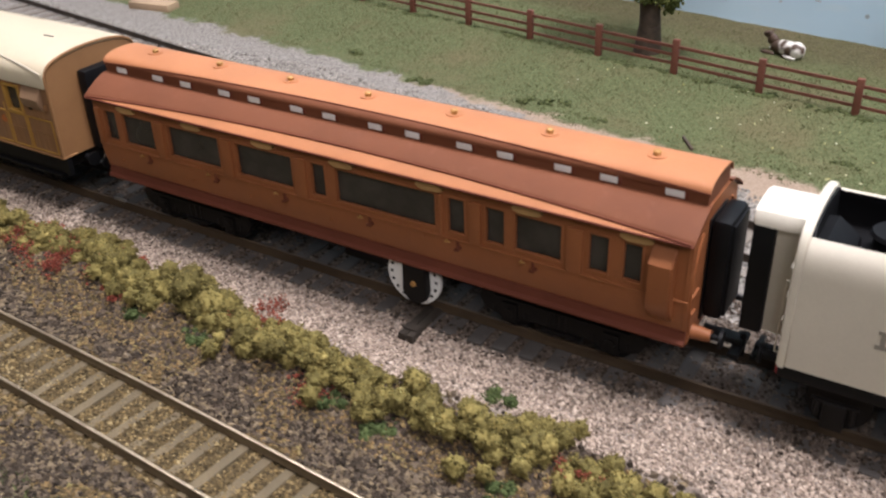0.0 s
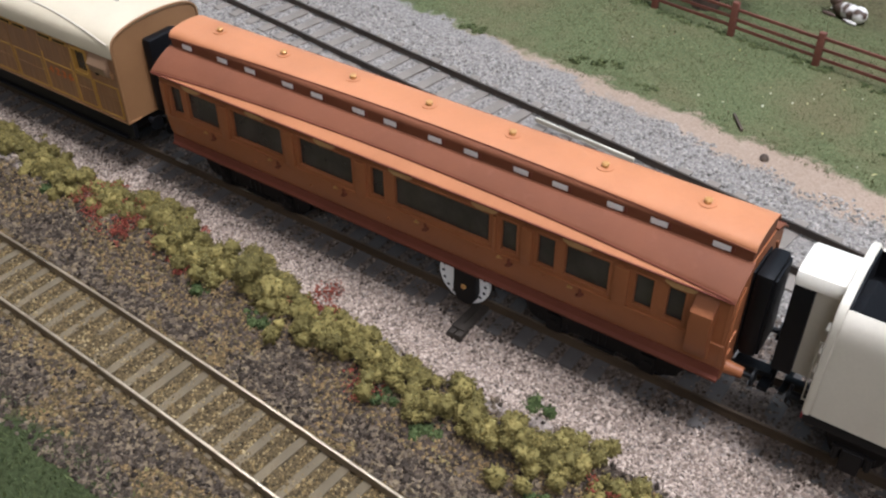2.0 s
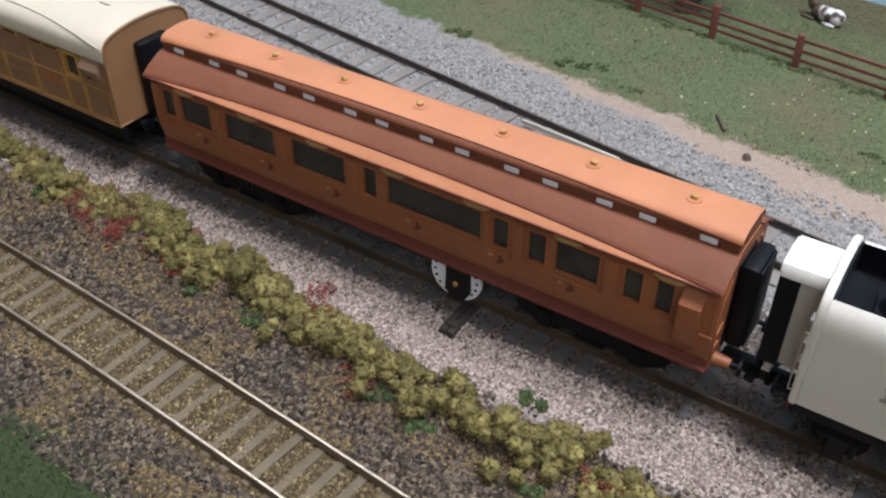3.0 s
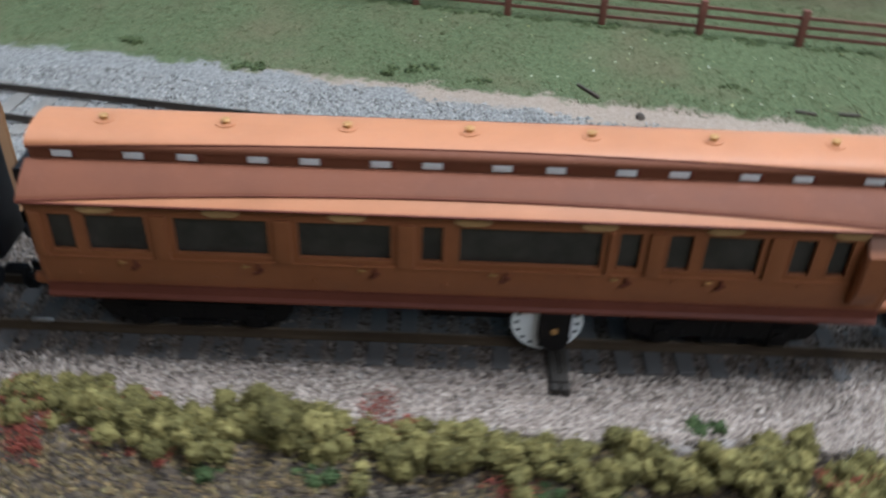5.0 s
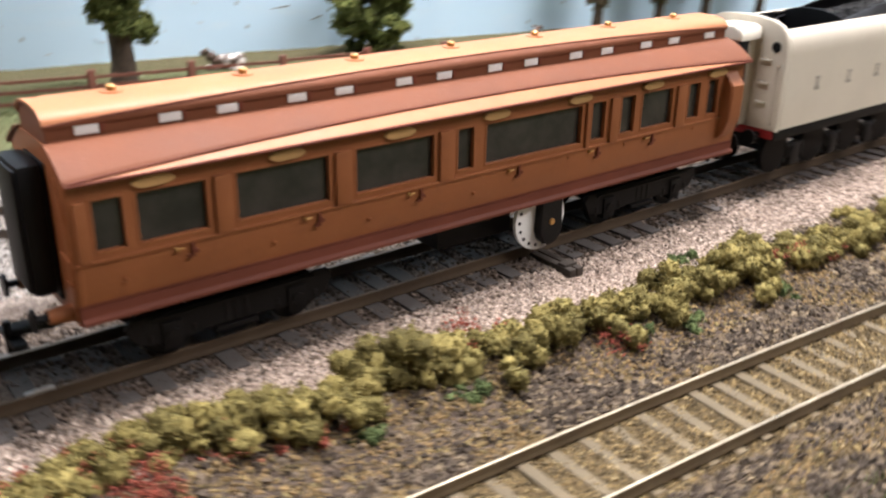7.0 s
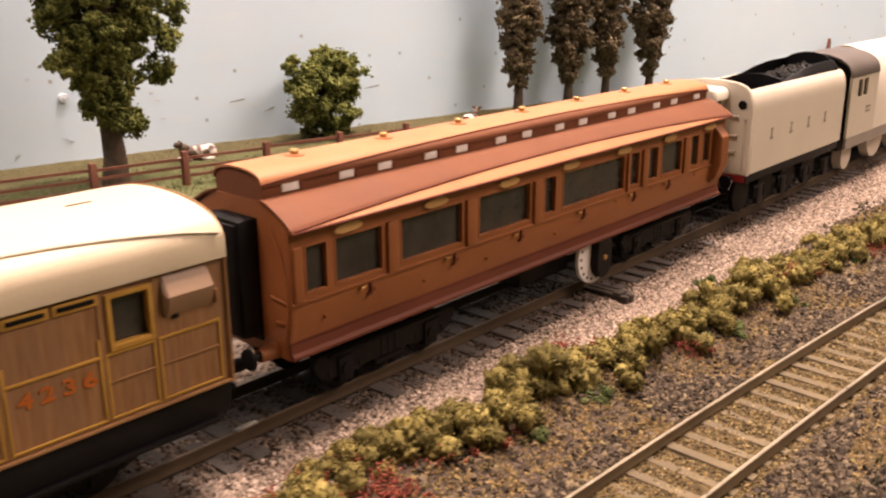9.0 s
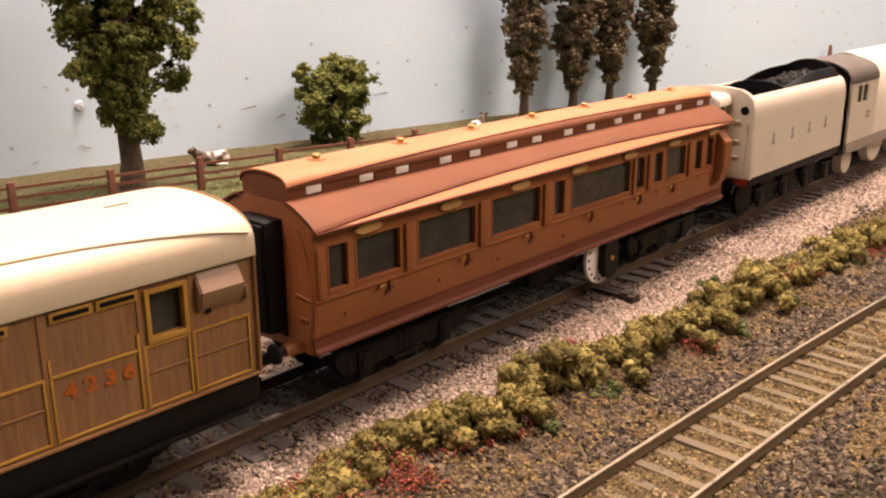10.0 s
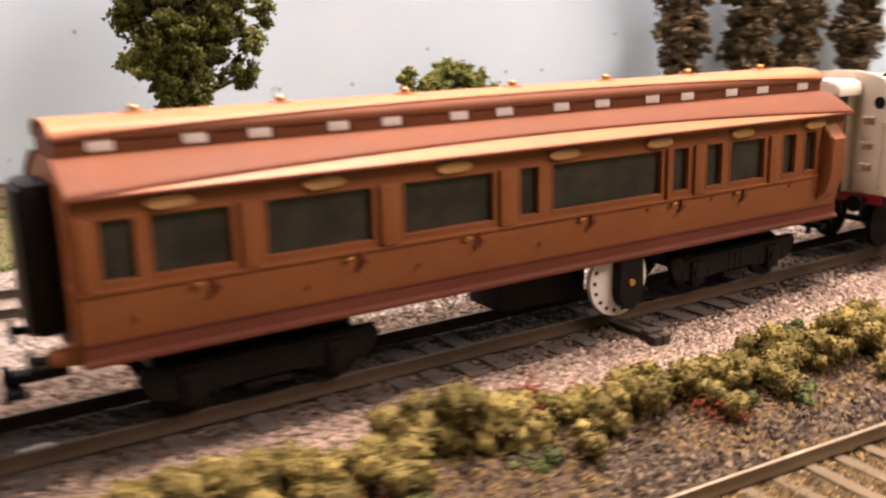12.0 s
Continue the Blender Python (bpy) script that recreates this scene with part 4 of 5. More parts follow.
    for y in (-1.10, 1.10):
        bm = B()
        rod(bm, (X0 - 0.045, y, 4.50), (X0 - 0.055, y, 4.50), 0.15, n=24)
        part("round_port", bm, BLACK, rear, "dark round porthole")
        bm = B()
        for z in (2.9, 3.45, 4.1):
            box(bm, X0 - 0.16, X0 - 0.03, y + (0.10 if y < 0 else -0.40), y + (0.40 if y < 0 else -0.10), z, z + 0.05, 0.015)
        part("step", bm, CREAM_LIGHT, rear)
        bm = B()
        yy = y + (-0.16 if y < 0 else 0.16)
        rod(bm, (X0 - 0.14, yy, 2.35), (X0 - 0.14, yy, 4.0), 0.014, n=8)
        for z in (2.35, 4.0):
            rod(bm, (X0, yy, z), (X0 - 0.15, yy, z), 0.022, n=8)
        part("handrail", bm, PALE_RAIL, rear, "thin pale handrail")
        bm = B()
        rod(bm, (X0, y * 0.8, 1.95), (X0 - 0.42, y * 0.8, 1.95), 0.11, n=12)
        rod(bm, (X0 - 0.42, y * 0.8, 1.95), (X0 - 0.48, y * 0.8, 1.95), 0.22, n=20)
        part("buffer", bm, BLACK, c, "black buffer")
    bm = B()
    box(bm, X0 - 0.05, X0 + 0.02, -1.36, 1.36, 1.9, 2.14, 0.02)
    part("buffer_beam", bm, RED_PAINT, c, "red buffer beam")
    bm = B()
    box(bm, X0 - 0.75, X0 - 0.05, -0.10, 0.10, 1.42, 1.55, 0.02)
    box(bm, X0 - 0.75, X0 - 0.62, -0.45, 0.45, 1.38, 1.48, 0.02)
    part("coupling", bm, BLACK, c, "black loop coupling")
    # coal space
    bm = B()
    box(bm, X0 + 0.14, X1 - 0.1, -H + 0.14, H - 0.14, 2.2, 4.22)
    part("tank_top", bm, BLACK, c, "black tank top", 0)
    bm = B()
    prism(bm, [(10.9, 4.22), (10.9, 4.80), (11.1, 4.84), (11.55, 4.50), (11.6, 4.22)], "y", -0.95, 0.25, 0.04)
    part("water_dome", bm, BLACK, c, "black sloping locker")
    bm = B()
    rod(bm, (12.15, 0.30, 4.22), (12.15, 0.30, 4.62), 0.40, 0.40, 24)
    rod(bm, (12.15, 0.30, 4.62), (12.15, 0.30, 4.70), 0.48, 0.44, 24)
    part("water_filler", bm, BLACK, c, "black round filler")
    for x, h in ((14.0, 5.18), (18.9, 5.62)):
        bm = B()
        arch = [(1.24 * math.cos(a), 4.70 + (h - 4.70) * math.sin(a)) for a in (math.pi * i / 16 for i in range(17))]
        prism(bm, [(-1.24, 4.2), (1.24, 4.2)] + arch, "x", x, x + 0.07)
        part("coal_plate", bm, BLACK, c, "black arched plate")
    for s in (-1, 1):
        bm = B()
        n = 16
        rows = []
        for i in range(n):
            t = i / (n - 1)
            x = 13.2 + 5.9 * t
            h = 4.72 + 0.62 * math.sin(min(1, t * 1.25) * math.pi / 2)
            rows.append([(x, s * (1.22 - 0.28 * q * q), 4.6 + (h - 4.6) * q) for q in (0, 0.33, 0.66, 1)])
        sheet(bm, rows, (0, -s * 0.05, 0))
        part("coal_rail", bm, BLACK, c, "black curved coal side plate", 50)
    rng = np.random.default_rng(5)
    n = 900
    px, py = rng.uniform(14.1, 18.8, n), rng.uniform(-1.1, 1.1, n)
    pz = 4.55 + 0.55 * (1 - (py / 1.2) ** 2) * (0.4 + 0.6 * (px - 14) / 5) + rng.uniform(-0.05, 0.06, n)
    bm = B()
    box(bm, 14.08, 18.85, -1.15, 1.15, 4.2, 4.62)
    part("coal_bed", bm, BLACK, c)
    tagged(bits("coal", np.stack([px, py, pz], 1), rng.uniform(0.06, 0.14, n), COAL, c, seed=5), "black coal lumps", kind="stuff")


tender()


def engine():
    c = thing("steam_engine", "cream streamlined steam engine with grey cab roof", "steam engine")
    X0, H = 19.95, 1.48
    cx1 = 23.2
    for s in (-1, 1):
        bm = B()
        y0, y1 = min(s * H, s * (H - 0.1)), max(s * H, s * (H - 0.1))
        for x0, x1, z0, z1 in ((X0, cx1, 2.1, 3.75), (X0, 20.75, 3.75, 4.45), (21.25, 21.4, 3.75, 4.45), (21.9, cx1, 3.75, 4.45), (X0, cx1, 4.45, 4.7)):
            box(bm, x0, x1, y0, y1, z0, z1)
        part("cab_side", bm, CREAM, c, "cream cab side", 0)
        for a, b in ((20.75, 21.25), (21.4, 21.9)):
            bm = B()
            box(bm, a, b, min(s * 1.36, s * 1.40), max(s * 1.36, s * 1.40), 3.75, 4.45)
            part("cab_window", bm, GLASS, c, "dark cab window")
        bm = B()
        prism(bm, [(s * (H - 0.1), 1.7), (s * (H + 0.02), 1.7), (s * (H + 0.02), 2.15), (s * (H - 0.1), 2.15)], "x", X0, 44)
        part("valance", bm, LETTER_GREY, c, "grey valance")
        bm = B()
        rod(bm, (X0 - 0.08, s * 1.42, 2.2), (X0 - 0.08, s * 1.42, 4.3), 0.03, n=8)
        part("cab_handrail", bm, STEEL, c)
        bm = B()
        for k in range(2):
            box(bm, 22.0, 22.5, min(s * H, s * (H + 0.012)), max(s * H, s * (H + 0.012)), 3.0 + 0.18 * k, 3.1 + 0.18 * k)
        part("number_bar", bm, LETTER_GREY, c)
    arch = [(1.52 * math.cos(a), 4.66 + 0.86 * math.sin(a) ** 0.85) for a in (math.pi * i / 20 for i in range(21))]
    bm = B()
    sheet(bm, [[(x, a, b) for a, b in arch] for x in (X0 - 0.3, 21, 22, cx1 - 0.1)], (0, 0, -0.07))
    part("cab_roof", bm, GREY_ROOF, c, "dark grey cab roof", 50)
    # casing over the boiler
    bm = B()
    rows = []
    for i in range(18):
        x = cx1 - 0.1 + 20.8 * i / 17
        t = max(0, (x - 38) / 6.0)
        k = 1 - 0.55 * t * t
        rows.append([(x, (1.46 - 0.5 * t * t) * math.cos(a), 2.1 + (3.50 * math.sin(a) ** 0.55 * k if 0 < a < math.pi else 0)) for a in (math.pi * j / 28 for j in range(29))])
    sheet(bm, rows, (0, 0, -0.05))
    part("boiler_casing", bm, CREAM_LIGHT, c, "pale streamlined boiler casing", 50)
    bm = B()
    box(bm, X0, 43, -1.2, 1.2, 1.6, 2.2)
    part("frames", bm, CHASSIS, c)
    bm = B()
    box(bm, X0 - 0.55, X0 + 0.1, -0.7, 0.7, 1.7, 2.1, 0.03)
    box(bm, X0 - 0.6, X0, -1.0, 1.0, 2.2, 4.9, 0.05)
    part("fall_plate", bm, BLACK, c, "black cab opening sheet")
    for x, r, m in ((21.6, 0.62, CREAM), (25.2, 1.16, CREAM), (28.4, 1.16, CREAM), (31.6, 1.16, CREAM), (36, 0.6, CREAM), (39, 0.6, CREAM)):
        bm = B()
        for s in (-1, 1):
            rod(bm, (x, 0.1 + s * 0.75, 0.56 + r), (x, 0.1 + s * 1.12, 0.56 + r), r, r * 0.96, 32)
        part("wheelset", bm, m, c, "cream wheels")


engine()

# ---------------------------------------------------------------- fence


def fence():
    f = thing("field_fence", "red-brown three-rail wooden field fence", "fence")
    px = [-1.887 + 3.59 * k for k in range(-8, 12)]
    for k, x in enumerate(px):
        y, z = fence_y(x), ground_z(x, fence_y(x))
        bm = B()
        box(bm, x - 0.13, x + 0.13, y - 0.11, y + 0.11, z - 0.2, 1.86 + 0.03 * math.sin(k * 2.3), 0.025)
        part("post", bm, FENCE, f)
        if k:
            xa, ya = px[k - 1], fence_y(px[k - 1])
            for h in (0.86, 1.22, 1.60):
                bm = B()
                w = 0.03 * math.sin(k * 1.7 + h * 5)
                prism(bm, [(ya - 0.04, h - 0.055 + w), (ya + 0.04, h - 0.055 + w), (ya + 0.04, h + 0.055 + w), (ya - 0.04, h + 0.055 + w)], "x", xa, x)
                for v in bm.verts:
                    if v.co.x > (xa + x) / 2:
                        v.co.y += y - ya
                        v.co.z += 0.02 * math.sin(k * 2.9 + h)
                part("rail", bm, FENCE, f)


fence()

# ---------------------------------------------------------------- trees, bushes, hedge


def blob_points(rng, centre, radii, n, shell=0.55):
    """points in a lumpy ellipsoid, thicker towards its skin"""
    d = rng.normal(size=(n, 3))
    d /= np.linalg.norm(d, axis=1)[:, None]
    r = shell + (1 - shell) * rng.uniform(0, 1, (n, 1)) ** 0.7
    return np.asarray(centre) + d * r * np.asarray(radii)


def crown(rng, lumps, per, size, sprays=9, spread=0.34):
    """each lump is a cluster of smaller sprays with gaps between them"""
    pts, sz = [], []
    for (x, y, z, r) in lumps:
        n = max(3, int(per * r * r / sprays))
        hub = blob_points(rng, (x, y, z), (r, r, r * 0.9), sprays, 0.5)
        for c in hub:
            q = r * spread * rng.uniform(0.6, 1.35)
            pts.append(c + rng.normal(size=(n, 3)) * q * (0.62, 0.62, 0.52))
            sz.append(rng.uniform(0.55, 1.35, n) * size)
    return np.concatenate(pts), np.concatenate(sz)


def tree(name, label, at, trunk_r, trunk_h, lumps, per, size, material, seed, lean=0.0):
    rng = np.random.default_rng(seed)
    t = thing(name, label, "tree", at)
    bm = B()
    segs = 7
    for k in range(segs):
        z0, z1 = trunk_h * k / segs - (0.3 if k == 0 else 0), trunk_h * (k + 1) / segs
        f = lambda z: (lean * z / trunk_h + 0.04 * math.sin(z * 2.1), 0.03 * math.cos(z * 1.7), z)
        w = lambda z: trunk_r * (1.25 if z <= 0 else 1 - 0.6 * z / trunk_h)
        rod(bm, f(z0), f(z1), w(z0), w(z1), 12)
    for (x, y, z, r) in lumps[::2]:
        zb = max(trunk_h * 0.35, min(z - 0.6, trunk_h))
        rod(bm, (0, 0, zb), (x * 0.8, y * 0.8, z), trunk_r * 0.35, trunk_r * 0.1, 7)
    part("trunk", bm, BARK, t, "dark grey-brown trunk")
    p, s = crown(rng, lumps, per, size)
    tagged(bits("crown", p, s, material, t, seed=seed, jitter=0.55, leafy=True), "dense clumped foliage", kind="stuff")
    return t


def lumps_of(rng, rows):
    """rows of (z, half width, lump radius, count)"""
    out = []
    for z, w, r, n in rows:
        for k in range(n):
            a = 2 * math.pi * (k + rng.uniform(0, 0.8)) / n
            d = w * rng.uniform(0.55, 1.0)
            out.append((d * math.cos(a), d * math.sin(a) * 0.6, z + rng.uniform(-0.35, 0.35), r * rng.uniform(0.75, 1.2)))
    return out


rng = np.random.default_rng(11)
tree("tall_tree", "tall broadleaf tree with mixed green foliage behind the fence", (-0.2, 20.1, 0.55), 0.50, 8.0, [(0.2, -0.3, 2.6, 0.75), (0.9, 0, 2.5, 0.6), (-0.2, 0.1, 3.1, 0.8), (2.2, -0.2, 4.6, 0.55), (2.3, 0, 4.1, 0.4), (2.5, -0.2, 5.5, 0.6), (3.2, 0, 7.0, 0.5), (3.3, 0, 6.4, 0.35), (-1.9, -0.4, 5.0, 0.6)] + lumps_of(rng, [(3.5, 0.75, 0.5, 8), (4.3, 1.2, 0.52, 11), (5.2, 1.55, 0.56, 12), (6.1, 1.9, 0.58, 13), (7.1, 2.2, 0.58, 14), (8.2, 2.4, 0.66, 14), (9.4, 2.1, 0.85, 10), (10.8, 1.4, 0.8, 6), (11.8, 0.6, 0.7, 3)]), 1500, 0.068, TREE_LEAF, 21)
tree("round_bush", "rounded olive-green bush against the backdrop", (12.7, 22.0, 0.35), 0.25, 2.2, [(-1.9, 0, 3.9, 0.5), (-2.0, 0, 2.9, 0.5), (2.1, 0, 3.5, 0.6), (0.8, 0, 4.2, 0.6)] + lumps_of(rng, [(0.9, 1.3, 0.5, 7), (1.7, 1.8, 0.55, 10), (2.6, 1.9, 0.55, 11), (3.4, 1.5, 0.5, 8), (4.0, 0.8, 0.45, 4)]), 1500, 0.068, TREE_LEAF, 22)
for k, (x, y, w) in enumerate(((25.3, 19.2, 1.35), (29.6, 18.6, 1.6), (33.2, 18.2, 1.3), (37.0, 17.2, 1.6))):
    rows = [(2.2 + 0.85 * i, w * min(0.95, 0.3 + 0.22 * i) * (0.85 + 0.25 * math.sin(2.1 * i + 1.7 * k)), 0.40 + 0.09 * min(2, i), 6) for i in range(12)]
    tree("poplar_tree", "tall narrow brown-green tree by the backdrop", (x, y, 0.3), 0.28, 9.5, lumps_of(rng, rows), 680, 0.088, POPLAR_LEAF, 31 + k)["group"] = "row of narrow trees"


def foam(name, lumps, material, seed):
    """torn foam: lumps with a billowed, pitted skin and loose crumbs clinging to it"""
    rng = np.random.default_rng(seed)
    bm = B()
    bmesh.ops.create_icosphere(bm, subdivisions=3, radius=1)
    bv = np.array([v.co[:] for v in bm.verts])
    bf = np.array([[v.index for v in f.verts] for f in bm.faces])
    bm.free()
    tet = np.array([(1, 1, 1), (1, -1, -1), (-1, 1, -1), (-1, -1, 1)]) * 0.8
    tri = np.array([(0, 1, 2), (0, 3, 1), (0, 2, 3), (1, 3, 2)])
    verts, faces, n = [], [], 0
    for (x, y, z, r) in lumps:
        p = bv * r * rng.uniform(0.85, 1.15, 3)
        off = Vector(rng.uniform(0, 50, 3))
        bulge = np.array([0.75 * abs(noise.noise(q / 0.13 + off)) + 0.60 * abs(noise.noise(q / 0.055 + off)) + 0.24 * noise.noise(q / 0.036 + off) for q in (Vector(v) for v in p)])
        p = np.array((x, y, z)) + p * (0.62 + bulge[:, None] + rng.uniform(-0.17, 0.17, (len(bv), 1)))
        verts.append(p)
        faces.append(bf + n)
        n += len(bv)
        crumbs = int(170 * (r / 0.22) ** 1.6) + 20
        c = p[rng.integers(0, len(p), crumbs)] + rng.normal(0, 0.024, (crumbs, 3))
        t = tet[None] * (1 + 0.6 * rng.uniform(-1, 1, (crumbs, 4, 3))) * rng.uniform(0.012, 0.036, (crumbs, 1, 1))
        verts.append((c[:, None] + t).reshape(-1, 3))
        faces.append((tri[None] + 4 * np.arange(crumbs)[:, None, None]).reshape(-1, 3) + n)
        n += 4 * crumbs
    me = bpy.data.meshes.new(name)
    me.from_pydata((np.concatenate(verts) * K).tolist(), [], np.concatenate(faces).tolist())
    me.shade_smooth()
    me.materials.append(material)
    return new(name, me)


def hedge():
    rng = np.random.default_rng(7)
    line = lambda x: float(np.interp(x, [-24, -16, -12, -9, -5, -3, -0.5, 2, 4, 6, 8, 11, 16, 24, 44], [-2.8, -3.0, -3.1, -2.95, -3.4, -3.3, -3.85, -3.9, -4.05, -3.95, -3.85, -4.3, -4.9, -5.8, -8.2]))
    x = -18.5
    k = 0
    while x < 28:
        r = rng.uniform(0.24, 0.62) * (1.6 if -4.4 < x < -2.8 else 0.8 if x > 7 else 1.0)
        y = line(x) + rng.uniform(-0.32, 0.32)
        z = ground_z(x, y)
        lumps = []
        for _ in range(rng.integers(11, 16)):
            dx, dy = rng.uniform(-0.45, 0.45), rng.normal(0, 0.31)
            dome = max(0.0, 1 - (dx / 0.8) ** 2 - (dy / 0.8) ** 2)
            lumps.append((dx, dy, dome * r * rng.uniform(0.0, 1.15), (1.35 if -4.4 < x < -2.6 else 1.0) * rng.uniform(0.09, 0.19) + 0.20 * r * rng.uniform(0.3, 1.0)))
        ob = foam("hedge_clump", lumps, OLIVE_LEAF, 100 + k)
        ob.location = (x * K, y * K, z * K)
        tagged(ob, "yellow-olive foam foliage clump between the tracks", "bush", "line of foliage clumps", "stuff")
        x += rng.uniform(0.5, 0.85)
        k += 1
    spots = [(-8.46, -3.3, RED_LEAF, 0.45), (-9.9, -3.6, RED_LEAF, 0.5), (-11.0, -3.5, RED_LEAF, 0.35), (-7.6, -3.0, RED_LEAF, 0.3), (-1.82, -2.9, RED_LEAF, 0.42), (8.0, -4.2, RED_LEAF, 0.4), (9.0, -4.5, RED_LEAF, 0.3), (1.24, -4.6, RED_LEAF, 0.35), (14.5, -5.2, RED_LEAF, 0.5), (20, -5.6, RED_LEAF, 0.5), (-9.2, -3.0, RED_LEAF, 0.35), (-8.9, -4.0, RED_LEAF, 0.3), (-10.6, -2.9, RED_LEAF, 0.35), (-6.6, -2.9, RED_LEAF, 0.25), (-5.9, -4.1, RED_LEAF, 0.25), (-1.3, -3.3, RED_LEAF, 0.28), (13.3, -4.8, RED_LEAF, 0.4), (16.2, -5.4, RED_LEAF, 0.4),
             (-12.7, -3.4, GREEN_LEAF, 0.4), (-2.83, -4.25, GREEN_LEAF, 0.5), (1.84, -4.5, GREEN_LEAF, 0.3), (5.14, -2.8, GREEN_LEAF, 0.28), (3.15, -4.8, GREEN_LEAF, 0.35), (6.4, -5.0, GREEN_LEAF, 0.35), (11.5, -5.0, GREEN_LEAF, 0.4), (-5.0, -4.3, GREEN_LEAF, 0.3)]
    for i, (x, y, material, r) in enumerate(spots):
        if material is GREEN_LEAF:
            lumps = [(rng.normal() * r * 0.8, rng.normal() * r * 0.5, rng.uniform(-0.12, 0.02), rng.uniform(0.08, 0.18)) for _ in range(9)]
            ob = foam("green_tuft", lumps, material, 300 + i)
        else:
            lumps = [(rng.normal() * r * 1.3, rng.normal() * r * 0.7, rng.uniform(0.0, 0.3), r * rng.uniform(0.25, 0.6)) for _ in range(12)]
            p, sz = crown(rng, lumps, 800, 0.023, 7, 0.6)
            p[:, 2] = np.abs(p[:, 2]) * 0.9
            ob = bits("red_tuft", p, sz, material, seed=300 + i, jitter=0.5, leafy=True)
        ob.location = (x * K, y * K, ground_z(x, y) * K)
        tagged(ob, "small red flowering foam tuft by the ballast" if material is RED_LEAF else "small dark green foam tuft by the ballast", "plant", kind="stuff")


hedge()

def weeds():
    rng = np.random.default_rng(17)
    spots = [(-7.46, 13.5, 0.34), (-2.1, 13.4, 0.36), (-1.2, 13.9, 0.2), (0.6, 12.9, 0.2), (9.4, 13.0, 0.22), (-12, 15.2, 0.25)]
    spots += [(x, fence_y(x) - 0.1 + rng.uniform(-0.2, 0.2), rng.uniform(0.07, 0.15)) for x in rng.uniform(-26, 30, 110)]
    for i, (x, y, r) in enumerate(spots):
        lumps = [(rng.uniform(-1, 1) * r * 2.0, rng.uniform(-1, 1) * r * 0.8, 0.02, r * rng.uniform(0.4, 0.8)) for _ in range(5)]
        p, s = crown(rng, lumps, 2600, 0.045)
        p[:, 2] = np.abs(p[:, 2]) * 0.7
        ob = bits("weed_tuft", p, s, WEED, seed=500 + i, jitter=0.5, leafy=True)
        ob.location = (x * K, y * K, (ground_z(x, y) - 0.03) * K)
        tagged(ob, "low dark green weed tuft in the field grass", "plant", "weeds along the fence", "stuff")


weeds()

# ---------------------------------------------------------------- field figures


def cow(label, at, turn, lying):
    bm = B()

    def egg(c, r, n=10):
        bmesh.ops.create_uvsphere(bm, u_segments=14, v_segments=n, radius=1, matrix=Matrix.Translation(c) @ Matrix.Diagonal((*r, 1)))
    z = 0.42 if lying else 0.95
    egg((0, 0, z), (0.95, 0.40, 0.40))
    egg((-0.55, 0, z + 0.02), (0.45, 0.42, 0.42))
    egg((0.85, 0, z + 0.28), (0.32, 0.20, 0.28))
    egg((1.12, 0, z + 0.50), (0.30, 0.17, 0.19))
    egg((1.02, 0.2, z + 0.66), (0.06, 0.14, 0.07))
    egg((1.02, -0.2, z + 0.66), (0.06, 0.14, 0.07))
    for sx in (-0.62, 0.58):
        for sy in (-0.24, 0.24):
            if lying:
                egg((sx + 0.25, sy * 1.5, 0.10), (0.42, 0.11, 0.11))
            else:
                rod(bm, (sx, sy, -0.02), (sx, sy, z), 0.085, 0.13, 8)
    ob = solid("cow_figure", bm, HIDE, label, "figurine", at, smooth_angle=60)
    ob.scale = (0.82, 0.82, 0.82)
    ob.rotation_euler = (0, 0, radians(turn))


def hide_mat():
    m, nt, b = nodes_of("patched_black_and_white")
    v = coords(nt)
    sep = nt.nodes.new("ShaderNodeSeparateXYZ")
    nt.links.new(v, sep.inputs[0])
    n = math_node(nt, "SUBTRACT", noise_tex(nt, v, 110, 1.5), math_node(nt, "MULTIPLY", sep.outputs[0], 14.0))
    nt.links.new(ramp(nt, n, [(0.48, (0.075, 0.045, 0.03)), (0.53, (0.68, 0.65, 0.60))]), b.inputs["Base Color"])
    b.inputs["Roughness"].default_value = 0.6
    return m


HIDE = hide_mat()
cow("plain lying cow figure, dark and white, in the field", (5.1, 22.1, ground_z(5.1, 22.1)), 160, True)
cow("plain standing cow figure, dark and white, behind the fence", (18.0, 16.7, ground_z(18, 16.7)), 20, False)

# ---------------------------------------------------------------- small lineside things
lever = thing("point_lever_base", "two dark timber stubs beside the ballast", "lever base", (2.2, -0.6, 0))
for dx in (-0.12, 0.12):
    bm = B()
    box(bm, dx - 0.10, dx + 0.10, -1.55, 0.1, 0.12, 0.37, 0.03)
    part("timber", bm, SLEEPER_DARK, lever)
bm = B()
box(bm, -0.20, 0.20, -1.35, -1.1, 0.30, 0.43, 0.02)
part("lever_plate", bm, SLEEPER_DARK, lever)
bm = B()
box(bm, -0.55, 0.55, -0.05, 0.05, 0.0, 0.12, 0.03)
solid("dark_twig", bm, BARK, "thin dark twig lying on the field edge", "twig", (4.3, 12.35, ground_z(4.3, 12.35))).rotation_euler = (0, 0, radians(-55))
bm = B()
bmesh.ops.create_icosphere(bm, subdivisions=2, radius=0.16)
for v in bm.verts:
    v.co *= 1 + 0.3 * noise.noise(v.co * 6)
solid("brown_stone", bm, BARK, "small brown stone on the sandy verge", "stone", (5.85, 10.7, ground_z(5.85, 10.7) + 0.05))
bm = B()
box(bm, -0.25, 0.25, -0.05, 0.05, 0, 0.05, 0.015)
